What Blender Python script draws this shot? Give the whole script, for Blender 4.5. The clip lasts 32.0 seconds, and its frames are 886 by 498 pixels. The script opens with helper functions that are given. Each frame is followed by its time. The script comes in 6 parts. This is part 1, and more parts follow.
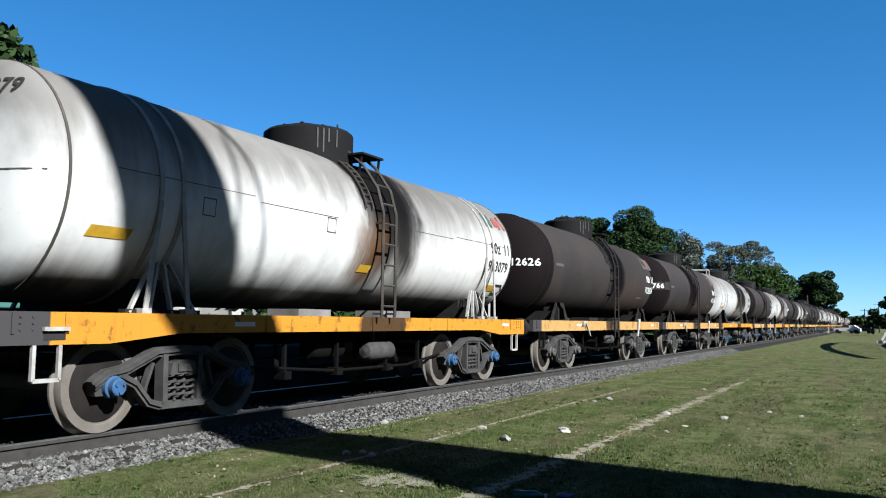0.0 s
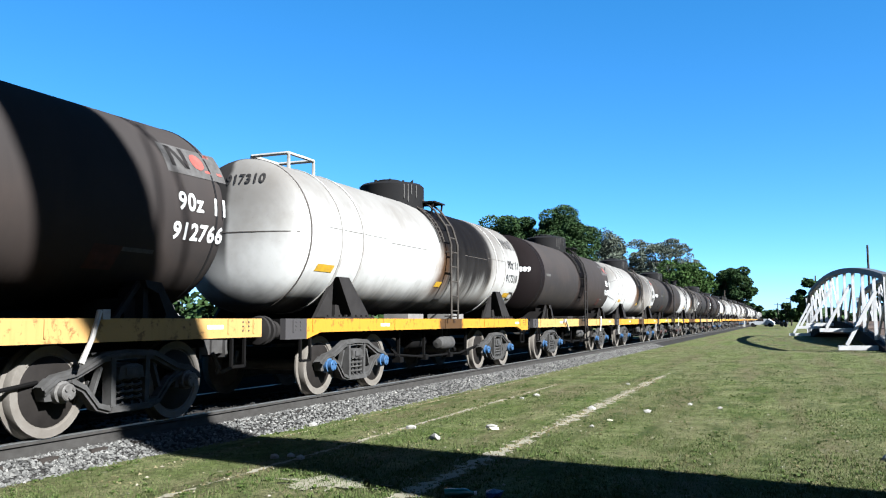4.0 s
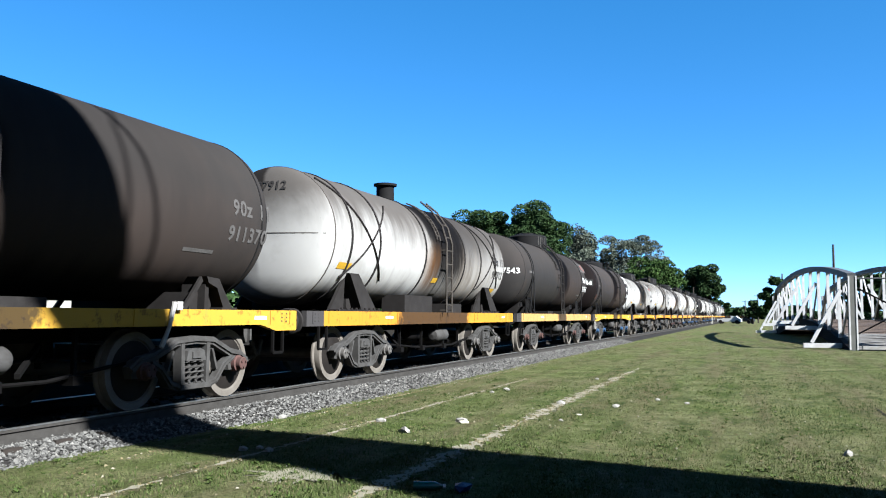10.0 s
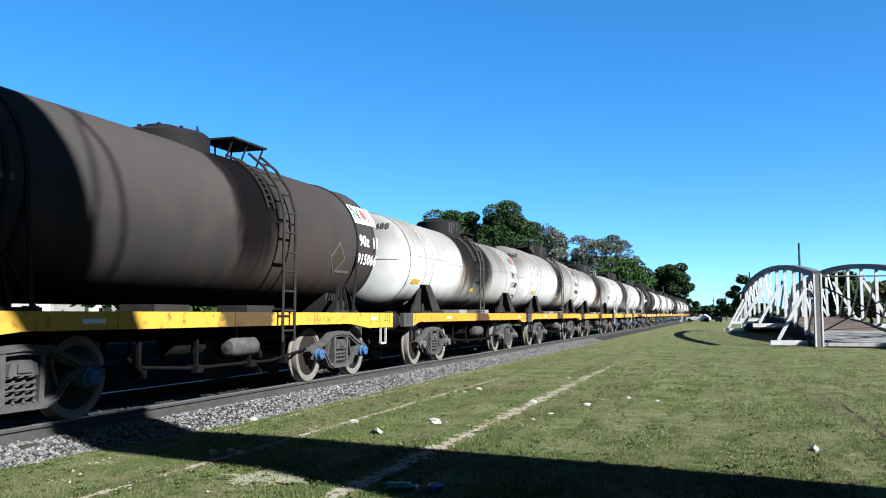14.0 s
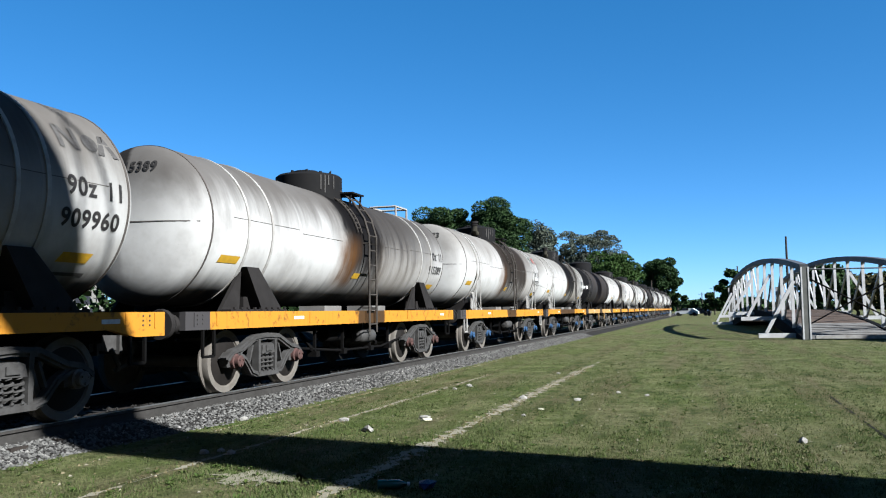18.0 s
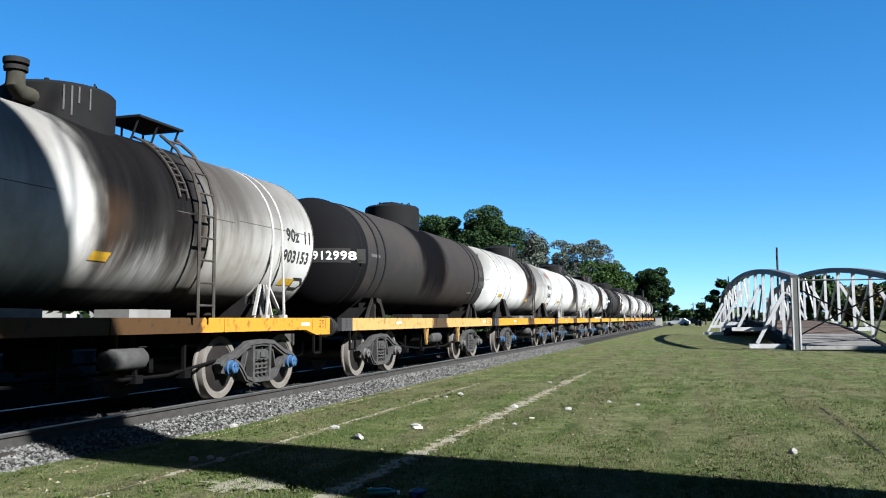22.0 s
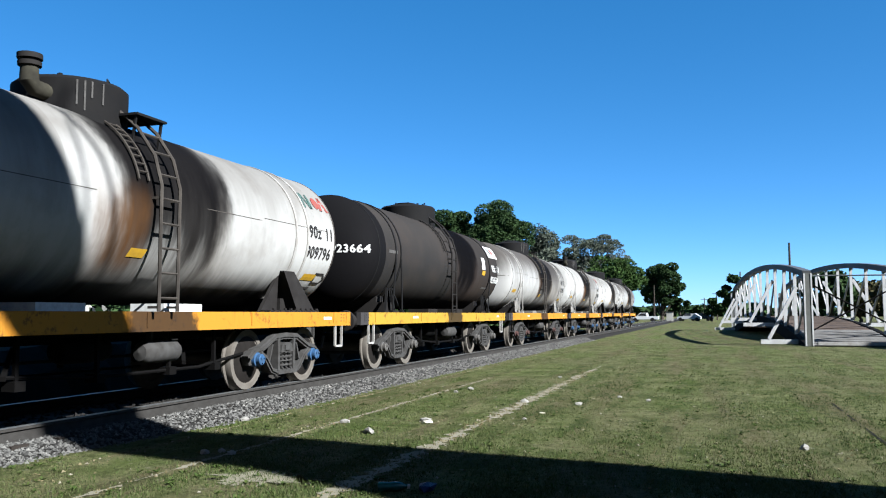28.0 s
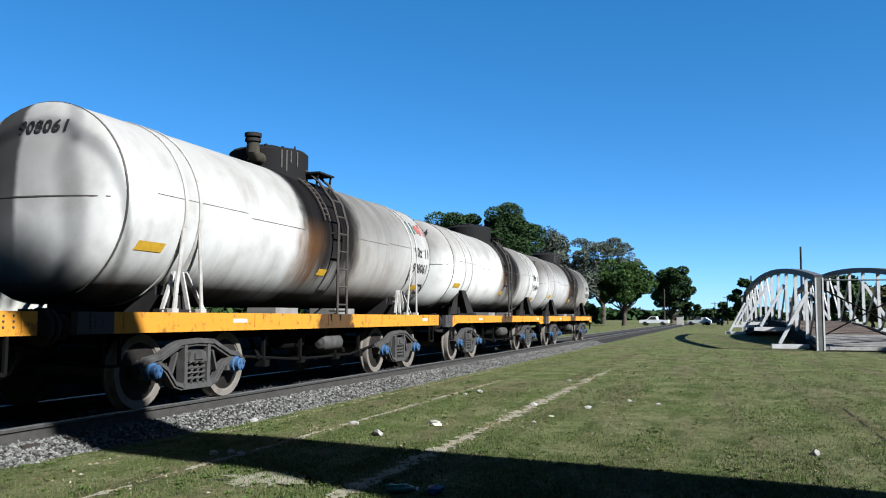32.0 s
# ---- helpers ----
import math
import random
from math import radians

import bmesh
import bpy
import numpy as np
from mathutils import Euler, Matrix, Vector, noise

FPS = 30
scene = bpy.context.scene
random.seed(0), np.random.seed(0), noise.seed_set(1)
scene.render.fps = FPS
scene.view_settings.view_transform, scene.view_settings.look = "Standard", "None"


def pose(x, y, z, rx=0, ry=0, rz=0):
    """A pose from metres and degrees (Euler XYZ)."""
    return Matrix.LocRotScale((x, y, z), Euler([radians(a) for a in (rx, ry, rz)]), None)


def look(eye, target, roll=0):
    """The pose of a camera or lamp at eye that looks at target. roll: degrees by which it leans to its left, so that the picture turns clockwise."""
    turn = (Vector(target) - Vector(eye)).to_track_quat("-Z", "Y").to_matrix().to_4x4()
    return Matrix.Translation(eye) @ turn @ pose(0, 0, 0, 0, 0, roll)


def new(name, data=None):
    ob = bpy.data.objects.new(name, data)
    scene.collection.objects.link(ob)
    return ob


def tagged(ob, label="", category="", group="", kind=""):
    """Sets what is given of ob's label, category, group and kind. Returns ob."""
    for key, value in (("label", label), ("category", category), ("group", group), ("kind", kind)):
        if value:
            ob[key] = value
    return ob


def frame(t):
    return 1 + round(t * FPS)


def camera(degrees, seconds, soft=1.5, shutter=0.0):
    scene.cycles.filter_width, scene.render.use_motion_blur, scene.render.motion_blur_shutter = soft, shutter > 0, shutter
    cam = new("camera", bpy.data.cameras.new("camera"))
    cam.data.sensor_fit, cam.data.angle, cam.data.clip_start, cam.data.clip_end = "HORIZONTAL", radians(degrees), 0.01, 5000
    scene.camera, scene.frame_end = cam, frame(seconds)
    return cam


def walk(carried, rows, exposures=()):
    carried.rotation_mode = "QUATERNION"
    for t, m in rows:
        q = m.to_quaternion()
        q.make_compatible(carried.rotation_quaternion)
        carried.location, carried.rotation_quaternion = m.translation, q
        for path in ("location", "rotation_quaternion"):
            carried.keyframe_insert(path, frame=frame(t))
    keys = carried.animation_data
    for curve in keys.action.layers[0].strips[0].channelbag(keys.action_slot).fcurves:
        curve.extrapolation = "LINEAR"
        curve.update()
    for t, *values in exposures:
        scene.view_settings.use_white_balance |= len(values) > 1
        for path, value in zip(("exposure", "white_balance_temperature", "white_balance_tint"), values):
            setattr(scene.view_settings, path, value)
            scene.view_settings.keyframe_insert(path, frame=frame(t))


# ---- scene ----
cam = camera(56.52, 32.0, soft=1.1)
EYE = (0.0, 0.0, 1.40)
PATH = [
    (0.0, pose(*EYE, 94.98, -0.67, 27.44)),
    (0.5, pose(*EYE, 95.08, -0.13, 26.29)),
    (1.0, pose(*EYE, 94.99, -0.05, 25.71)),
    (1.5, pose(*EYE, 94.55, -0.53, 24.87)),
    (2.0, pose(*EYE, 94.67, -0.15, 23.74)),
    (2.5, pose(*EYE, 94.81, -0.15, 22.53)),
    (3.0, pose(*EYE, 94.73, 0.18, 22.01)),
    (3.5, pose(*EYE, 95.07, 0.41, 22.43)),
    (5.5, pose(*EYE, 94.45, -0.15, 22.53)),
    (6.0, pose(*EYE, 94.41, -0.09, 22.51)),
    (6.5, pose(*EYE, 94.22, 0.01, 22.12)),
    (7.0, pose(*EYE, 93.95, -0.09, 21.55)),
    (7.5, pose(*EYE, 94.47, -0.27, 20.87)),
    (8.0, pose(*EYE, 94.66, 0.01, 20.14)),
    (8.5, pose(*EYE, 94.78, -0.68, 19.34)),
    (9.0, pose(*EYE, 94.72, -0.55, 19.31)),
    (9.5, pose(*EYE, 94.52, -0.54, 19.86)),
    (10.0, pose(*EYE, 94.53, -0.38, 20.51)),
    (10.5, pose(*EYE, 94.31, 0.35, 20.98)),
    (11.0, pose(*EYE, 94.78, 0.50, 20.33)),
    (11.5, pose(*EYE, 95.05, -1.17, 20.71)),
    (12.0, pose(*EYE, 94.99, -0.62, 20.48)),
    (12.5, pose(*EYE, 95.02, 0.16, 20.25)),
    (13.0, pose(*EYE, 94.74, 0.07, 19.77)),
    (13.5, pose(*EYE, 94.71, 0.22, 18.60)),
    (15.5, pose(*EYE, 94.16, -0.49, 18.87)),
    (16.0, pose(*EYE, 94.41, -0.31, 17.73)),
    (16.5, pose(*EYE, 94.50, 0.26, 17.75)),
    (17.0, pose(*EYE, 94.55, 0.41, 18.13)),
    (17.5, pose(*EYE, 94.25, 0.71, 17.79)),
    (18.0, pose(*EYE, 94.35, 0.72, 17.85)),
    (18.5, pose(*EYE, 94.40, 0.68, 18.09)),
    (19.0, pose(*EYE, 94.44, 0.21, 18.44)),
    (19.5, pose(*EYE, 94.33, 0.35, 18.55)),
    (20.0, pose(*EYE, 94.57, 0.29, 17.97)),
    (20.5, pose(*EYE, 94.33, 0.32, 17.44)),
    (21.0, pose(*EYE, 94.73, 0.49, 17.00)),
    (21.5, pose(*EYE, 95.01, 0.06, 16.59)),
    (22.0, pose(*EYE, 94.90, 0.27, 17.27)),
    (22.5, pose(*EYE, 94.76, 0.29, 17.19)),
    (23.0, pose(*EYE, 94.70, 0.47, 17.32)),
    (23.5, pose(*EYE, 95.04, -0.18, 17.17)),
    (24.0, pose(*EYE, 95.18, 0.25, 17.52)),
    (24.5, pose(*EYE, 95.10, 0.31, 17.98)),
    (25.0, pose(*EYE, 95.38, -0.12, 17.75)),
    (25.5, pose(*EYE, 95.06, -0.08, 17.33)),
    (27.5, pose(*EYE, 94.48, -0.01, 17.71)),
    (28.0, pose(*EYE, 94.53, 0.11, 17.99)),
    (28.5, pose(*EYE, 94.47, 0.13, 18.08)),
    (29.0, pose(*EYE, 94.56, 0.20, 17.80)),
    (29.5, pose(*EYE, 94.44, 0.20, 17.57)),
    (30.0, pose(*EYE, 94.41, 0.04, 17.34)),
    (30.5, pose(*EYE, 94.10, -0.27, 16.78)),
    (31.0, pose(*EYE, 94.23, -0.04, 17.06)),
    (31.5, pose(*EYE, 94.10, -0.74, 18.50)),
    (32.0, pose(*EYE, 94.70, -0.22, 18.64)),
]
LIGHT = [(t, s + 1.7, 5600, 10) for t, s in ((0, 0.32), (1, 0.48), (2, 1.12), (3, 0.97), (6, 0.97), (7, 0.87), (8, 0.45), (9, 0.72), (10, 0.87), (11, 0.82), (13, 0.97), (16, 0.48), (17, 0.5), (18, 0.43), (19, 0.67), (20, 0.42), (21, 0.48), (22, 0.63), (23, 0.77), (24, 0.5), (25, 0.3), (28, 0.52), (29, 0.77), (30, 0.67), (31, 0.55), (32, 0.45))]
walk(cam, PATH, LIGHT)

# ---- world, sun ----
SUN_EL, SUN_AZ = 35.0, 110.0
world = bpy.data.worlds.new("world")
scene.world = world
world.use_nodes = True
wn = world.node_tree.nodes
sky = wn.new("ShaderNodeTexSky")
sky.sky_type = "NISHITA"
sky.sun_disc = False
sky.sun_elevation, sky.sun_rotation = radians(SUN_EL), radians(SUN_AZ)
sky.altitude, sky.air_density, sky.dust_density, sky.ozone_density = 30, 0.42, 0.3, 1.5
vivid = wn.new("ShaderNodeHueSaturation")
vivid.inputs["Saturation"].default_value = 1.2
vivid.inputs["Hue"].default_value = 0.488
world.node_tree.links.new(sky.outputs[0], vivid.inputs["Color"])
haze = wn.new("ShaderNodeMix")
haze.data_type = "RGBA"
haze.inputs[0].default_value = 0.3
haze.inputs[7].default_value = (0.0, 1.0, 2.6, 1)
world.node_tree.links.new(vivid.outputs[0], haze.inputs[6])
world.node_tree.links.new(haze.outputs[2], wn["Background"].inputs[0])
wn["Background"].inputs[1].default_value = 0.05
TO_SUN = Vector((math.sin(radians(SUN_AZ)) * math.cos(radians(SUN_EL)), math.cos(radians(SUN_AZ)) * math.cos(radians(SUN_EL)), math.sin(radians(SUN_EL))))
sun = new("sun", bpy.data.lights.new("sun", "SUN"))
sun.data.energy, sun.data.angle, sun.data.color = 5.0, radians(0.5), (1.0, 0.945, 0.83)
sun.matrix_basis = look(tuple(TO_SUN * 80), (0, 0, 0))


# ---- material tools ----
class Mat:
    """A node material with a few short cuts."""

    def __init__(self, name, rough=0.7, metal=0.0, spec=0.5):
        self.m = bpy.data.materials.new(name)
        self.m.use_nodes = True
        self.t = self.m.node_tree
        self.b = self.t.nodes["Principled BSDF"]
        self.b.inputs["Roughness"].default_value = rough
        self.b.inputs["Metallic"].default_value = metal
        self.b.inputs["Specular IOR Level"].default_value = spec

    def n(self, kind, **inputs):
        node = self.t.nodes.new(kind)
        for k, v in inputs.items():
            node.inputs[k.replace("_", " ")].default_value = v
        return node

    def link(self, a, b):
        self.t.links.new(a, b)

    def coord(self, shift=True, world_space=False):
        """Object coordinates, moved by the object's random number so that no two look alike."""
        if world_space:
            return self.n("ShaderNodeNewGeometry").outputs["Position"]
        c = self.n("ShaderNodeTexCoord").outputs["Object"]
        if not shift:
            return c
        r = self.n("ShaderNodeObjectInfo").outputs["Random"]
        k = self.n("ShaderNodeVectorMath")
        k.operation = "MULTIPLY_ADD"
        self.link(r, k.inputs[0])
        k.inputs[1].default_value = (37.0, 53.0, 29.0)
        self.link(c, k.inputs[2])
        return k.outputs[0]

    def noise(self, vec, scale, detail=4.0, rough=0.6, stretch=None):
        if stretch:
            mp = self.n("ShaderNodeMapping")
            mp.inputs["Scale"].default_value = stretch
            self.link(vec, mp.inputs[0])
            vec = mp.outputs[0]
        x = self.n("ShaderNodeTexNoise", Scale=scale, Detail=detail, Roughness=rough)
        self.link(vec, x.inputs["Vector"])
        return x.outputs["Fac"]

    def ramp(self, fac, *stops):
        r = self.n("ShaderNodeValToRGB")
        e = r.color_ramp.elements
        while len(e) < len(stops):
            e.new(0.5)
        for el, (p, c) in zip(e, stops):
            el.position = p
            el.color = (c, c, c, 1) if isinstance(c, (int, float)) else (*c, 1)
        self.link(fac, r.inputs[0])
        return r.outputs[0]

    def mix(self, fac, a, b, mode="MIX"):
        x = self.n("ShaderNodeMix")
        x.data_type, x.blend_type = "RGBA", mode
        for v, i in ((fac, 0), (a, 6), (b, 7)):
            if isinstance(v, (int, float)):
                x.inputs[i].default_value = v
            elif isinstance(v, tuple):
                x.inputs[i].default_value = (*v, 1)
            else:
                self.link(v, x.inputs[i])
        return x.outputs[2]

    def math(self, op, a, b=0.0, c=0.0):
        x = self.n("ShaderNodeMath")
        x.operation = op
        for v, i in ((a, 0), (b, 1), (c, 2)):
            if isinstance(v, (int, float)):
                x.inputs[i].default_value = v
            else:
                self.link(v, x.inputs[i])
        return x.outputs[0]

    def band(self, v, lo0, lo1, hi0, hi1):
        """One between lo1 and hi0, falling to nothing at lo0 and hi1."""
        def rise(p, q):
            m = self.n("ShaderNodeMapRange")
            m.interpolation_type = "SMOOTHSTEP"
            self.link(v, m.inputs["Value"])
            m.inputs["From Min"].default_value, m.inputs["From Max"].default_value = min(p, q), max(p, q)
            if p > q:
                m.inputs["To Min"].default_value, m.inputs["To Max"].default_value = 1.0, 0.0
            return m.outputs[0]
        return self.math("MULTIPLY", rise(lo0, lo1), rise(hi1, hi0))

    def bump(self, height, strength=0.3, dist=0.02):
        x = self.n("ShaderNodeBump", Strength=strength, Distance=dist)
        self.link(height, x.inputs["Height"])
        self.link(x.outputs[0], self.b.inputs["Normal"])

    def color(self, c):
        if isinstance(c, tuple):
            self.b.inputs["Base Color"].default_value = (*c, 1)
        else:
            self.link(c, self.b.inputs["Base Color"])

    def rough(self, v):
        self.link(v, self.b.inputs["Roughness"])


def worn(name, base, dark, rough=0.7, metal=0.0, scale=6.0, amount=0.5, spec=0.06, bump=0.15):
    """A plain paint or bare surface with blotches and grain."""
    m = Mat(name, rough, metal, spec)
    c = m.coord()
    big = m.ramp(m.noise(c, scale, 5), (0.5 - amount / 2.5, 0.0), (0.75, 1.0))
    fine = m.noise(c, scale * 9, 3)
    col = m.mix(big, base, dark)
    col = m.mix(m.math("MULTIPLY", fine, 0.5), col, dark)
    m.color(col)
    m.bump(fine, bump, 0.01)
    return m.m


def tank_paint(name, base, grime, oil, tan, start=-0.6, stop=1.0, back=0.6, crown=0.7, rusty=0.6, gloss=0.4, end=None):
    """Tank shell paint: a grimy crown, oil run down from the dome between start and stop, a film blown back behind it,
    streaks, a belly blackened for dirt and shade.
    """
    m = Mat(name, 0.5, 0.0, 0.02 if base[0] < 0.1 else 0.035)
    c0 = m.coord(shift=False)
    c = m.coord()
    sep = m.n("ShaderNodeSeparateXYZ")
    m.link(c0, sep.inputs[0])
    x, y, z = sep.outputs
    streak = m.noise(c, 1.0, 5, 0.65, stretch=(0.35, 2.6, 0.35))
    fine = m.noise(c, 3.0, 5, 0.6, stretch=(0.3, 1.8, 0.3))
    hair = m.noise(c, 9.0, 4, 0.6, stretch=(0.12, 1.6, 0.12))
    blot = m.noise(c, 1.3, 5, 0.6)
    speck = m.noise(c, 26.0, 4, 0.7)
    film = m.mix(blot, grime, tan)
    # fine runs and blotches over all of it
    col = m.mix(m.math("MULTIPLY", m.ramp(fine, (0.5, 0.0), (0.75, 1.0)), 0.16), base, grime)
    col = m.mix(m.math("MULTIPLY", m.ramp(blot, (0.47, 0.0), (0.68, 1.0)), 0.42 if base[0] < 0.1 else 0.3), col, film)
    # plate courses, each weathered in its own way
    course = m.math("FLOOR", m.math("MULTIPLY_ADD", m.math("MULTIPLY_ADD", blot, 0.06, y), 0.78, 40.0))
    seed = m.n("ShaderNodeTexWhiteNoise")
    seed.noise_dimensions = "2D"
    pair = m.n("ShaderNodeCombineXYZ")
    m.link(course, pair.inputs[0])
    m.link(m.n("ShaderNodeObjectInfo").outputs["Random"], pair.inputs[1])
    m.link(pair.outputs[0], seed.inputs["Vector"])
    tone = m.ramp(seed.outputs["Value"], (0.3, 0.0), (0.95, 1.0))
    high = m.band(m.math("MULTIPLY_ADD", fine, -0.7, z), 1.5, 2.6, 9.0, 10.0)
    col = m.mix(m.math("MULTIPLY", m.math("MULTIPLY", tone, high), 0.28), col, film)
    # crown grime, its lower edge drawn out into streaks
    top = m.band(m.math("MULTIPLY_ADD", fine, -0.45, m.math("MULTIPLY_ADD", streak, -1.0, z)), 1.4, 2.5, 9.0, 10.0)
    col = m.mix(m.math("MULTIPLY", top, crown), col, grime)
    # the film of oil blown back along the tank, dense on the upper half
    wob = m.math("MULTIPLY_ADD", m.noise(c, 1.5, 4, 0.6, stretch=(0.5, 1.0, 0.5)), 0.9, y)
    wob = m.math("SUBTRACT", wob, 0.45)
    comb = m.ramp(m.math("MULTIPLY_ADD", hair, 0.12, m.math("MULTIPLY_ADD", fine, 0.2, m.math("MULTIPLY", streak, 0.7))), (0.38, 0.45), (0.6, 1.0))
    upper = m.band(m.math("MULTIPLY_ADD", fine, 0.6, m.math("MULTIPLY_ADD", streak, 0.7, z)), 2.35, 3.55, 9.0, 10.0)
    lee = m.math("MULTIPLY", m.band(wob, stop - 0.9, stop, 2.4, 6.0), m.math("MULTIPLY", m.math("MULTIPLY_ADD", comb, 0.5, 0.5), m.math("MULTIPLY_ADD", upper, 0.3, 0.7)))
    col = m.mix(m.math("MULTIPLY", lee, back), col, m.mix(upper, tan, m.mix(0.5, grime, oil)))
    # the spill itself: tan runs low down, near black above
    spill = m.band(wob, start - 0.14, start + 0.1, stop - 0.1, stop + 0.3)
    low = m.math("MULTIPLY_ADD", comb, 0.5, m.math("MULTIPLY", upper, 0.5))
    col = m.mix(m.math("MULTIPLY", spill, low), col, m.mix(upper, tan, oil))
    core = m.math("MULTIPLY", m.band(wob, start - 0.02, start + 0.3, stop - 0.3, stop + 0.15), m.band(m.math("MULTIPLY_ADD", comb, 0.7, z), 1.75, 2.75, 9.0, 10.0))
    col = m.mix(m.math("MULTIPLY", core, 0.94), col, oil)
    rust = m.math("MULTIPLY", m.band(wob, start - 0.5, start - 0.05, start + 0.3, start + 0.8), m.math("MULTIPLY", comb, m.band(z, 1.5, 1.8, 2.2, 2.8)))
    col = m.mix(m.math("MULTIPLY", rust, rusty), col, (0.05, 0.023, 0.0075))
    # the first end: near black on dark tanks, a run of oil down the middle of every one
    if end:
        col = m.mix(m.band(m.math("MULTIPLY_ADD", blot, 0.03, y), -20.0, -19.0, -4.5, -4.47), col, end)
    run = m.band(m.math("MULTIPLY_ADD", streak, 0.3, x), -0.42, -0.32, 0.0, 0.1)
    run = m.math("MULTIPLY", run, m.band(z, 1.4, 2.4, 9.0, 10.0))
    run = m.math("MULTIPLY", run, m.band(y, -20.0, -19.0, -5.05, -4.95))
    col = m.mix(m.math("MULTIPLY", run, 0.85), col, oil)
    # belly: dirt plus the underside's shade put into the colour; chips and specks
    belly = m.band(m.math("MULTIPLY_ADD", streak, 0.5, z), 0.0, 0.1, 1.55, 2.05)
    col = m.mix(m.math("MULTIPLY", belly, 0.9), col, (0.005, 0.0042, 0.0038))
    col = m.mix(m.ramp(speck, (0.66, 0.0), (0.74, 0.4)), col, grime)
    m.color(col)
    wet = m.math("MAXIMUM", m.math("MULTIPLY", spill, 0.35), m.math("MULTIPLY", top, 0.3))
    m.rough(m.math("ADD", wet, m.math("MULTIPLY_ADD", fine, 0.2, gloss)))
    m.bump(m.mix(0.5, blot, fine), 0.12, 0.02)
    return m.m


TANK_TONES = {
    "white": dict(base=(0.262, 0.258, 0.247), grime=(0.04, 0.034, 0.0285), oil=(0.0021, 0.0018, 0.0019), tan=(0.07, 0.053, 0.037)),
    "clean": dict(base=(0.31, 0.306, 0.294), grime=(0.075, 0.068, 0.06), oil=(0.003, 0.0026, 0.0026), tan=(0.1, 0.08, 0.058), crown=0.45, back=0.35),
    "stained": dict(base=(0.275, 0.27, 0.258), grime=(0.048, 0.041, 0.035), oil=(0.011, 0.0085, 0.0068), tan=(0.075, 0.057, 0.04), back=0.9),
    "grey": dict(base=(0.225, 0.22, 0.21), grime=(0.034, 0.03, 0.027), oil=(0.0021, 0.0018, 0.0019), tan=(0.06, 0.045, 0.031), crown=0.9, back=0.9),
    "black": dict(base=(0.0145, 0.0136, 0.0132), grime=(0.0255, 0.0227, 0.021), oil=(0.0014, 0.0013, 0.0016), tan=(0.027, 0.0195, 0.016), gloss=0.5, rusty=0.0, end=(0.0042, 0.004, 0.0044)),
    "brown": dict(base=(0.0163, 0.0145, 0.0139), grime=(0.027, 0.0238, 0.0225), oil=(0.0016, 0.0013, 0.0015), tan=(0.03, 0.021, 0.0167), gloss=0.5, rusty=0.0, end=(0.0052, 0.004, 0.004)),
}


def sill_paint(name, base, dark, ends=-9.0, soak=(0.0, 0.0)):
    """Deck side paint with chipped spots and an oil-soaked middle."""
    m = Mat(name, 0.7, 0.0, 0.08)
    c0 = m.coord(shift=False)
    c = m.coord()
    sep = m.n("ShaderNodeSeparateXYZ")
    m.link(c0, sep.inputs[0])
    y = m.math("MULTIPLY_ADD", m.noise(c, 3.0, 4), 0.7, sep.outputs[1])
    oil = m.band(y, -0.1 + soak[0], 0.1 + soak[0], 1.25 + soak[1], 1.4 + soak[1])
    chip = m.ramp(m.noise(c, 7.0, 6, 0.7), (0.56, 0.0), (0.64, 1.0))
    run = m.ramp(m.noise(c, 5.0, 4, 0.6, stretch=(1.0, 2.5, 0.2)), (0.55, 0.0), (0.8, 1.0))
    col = m.mix(m.math("MULTIPLY", run, 0.5), base, dark)
    col = m.mix(m.math("MULTIPLY", chip, 0.65), col, (0.045, 0.022, 0.01))
    col = m.mix(m.math("MULTIPLY", oil, 0.9), col, (0.009, 0.0075, 0.0065))
    col = m.mix(m.band(sep.outputs[1], -20.0, -19.0, ends - 0.02, ends), col, (0.026, 0.024, 0.024))
    m.color(col)
    m.bump(chip, 0.2, 0.004)
    return m.m


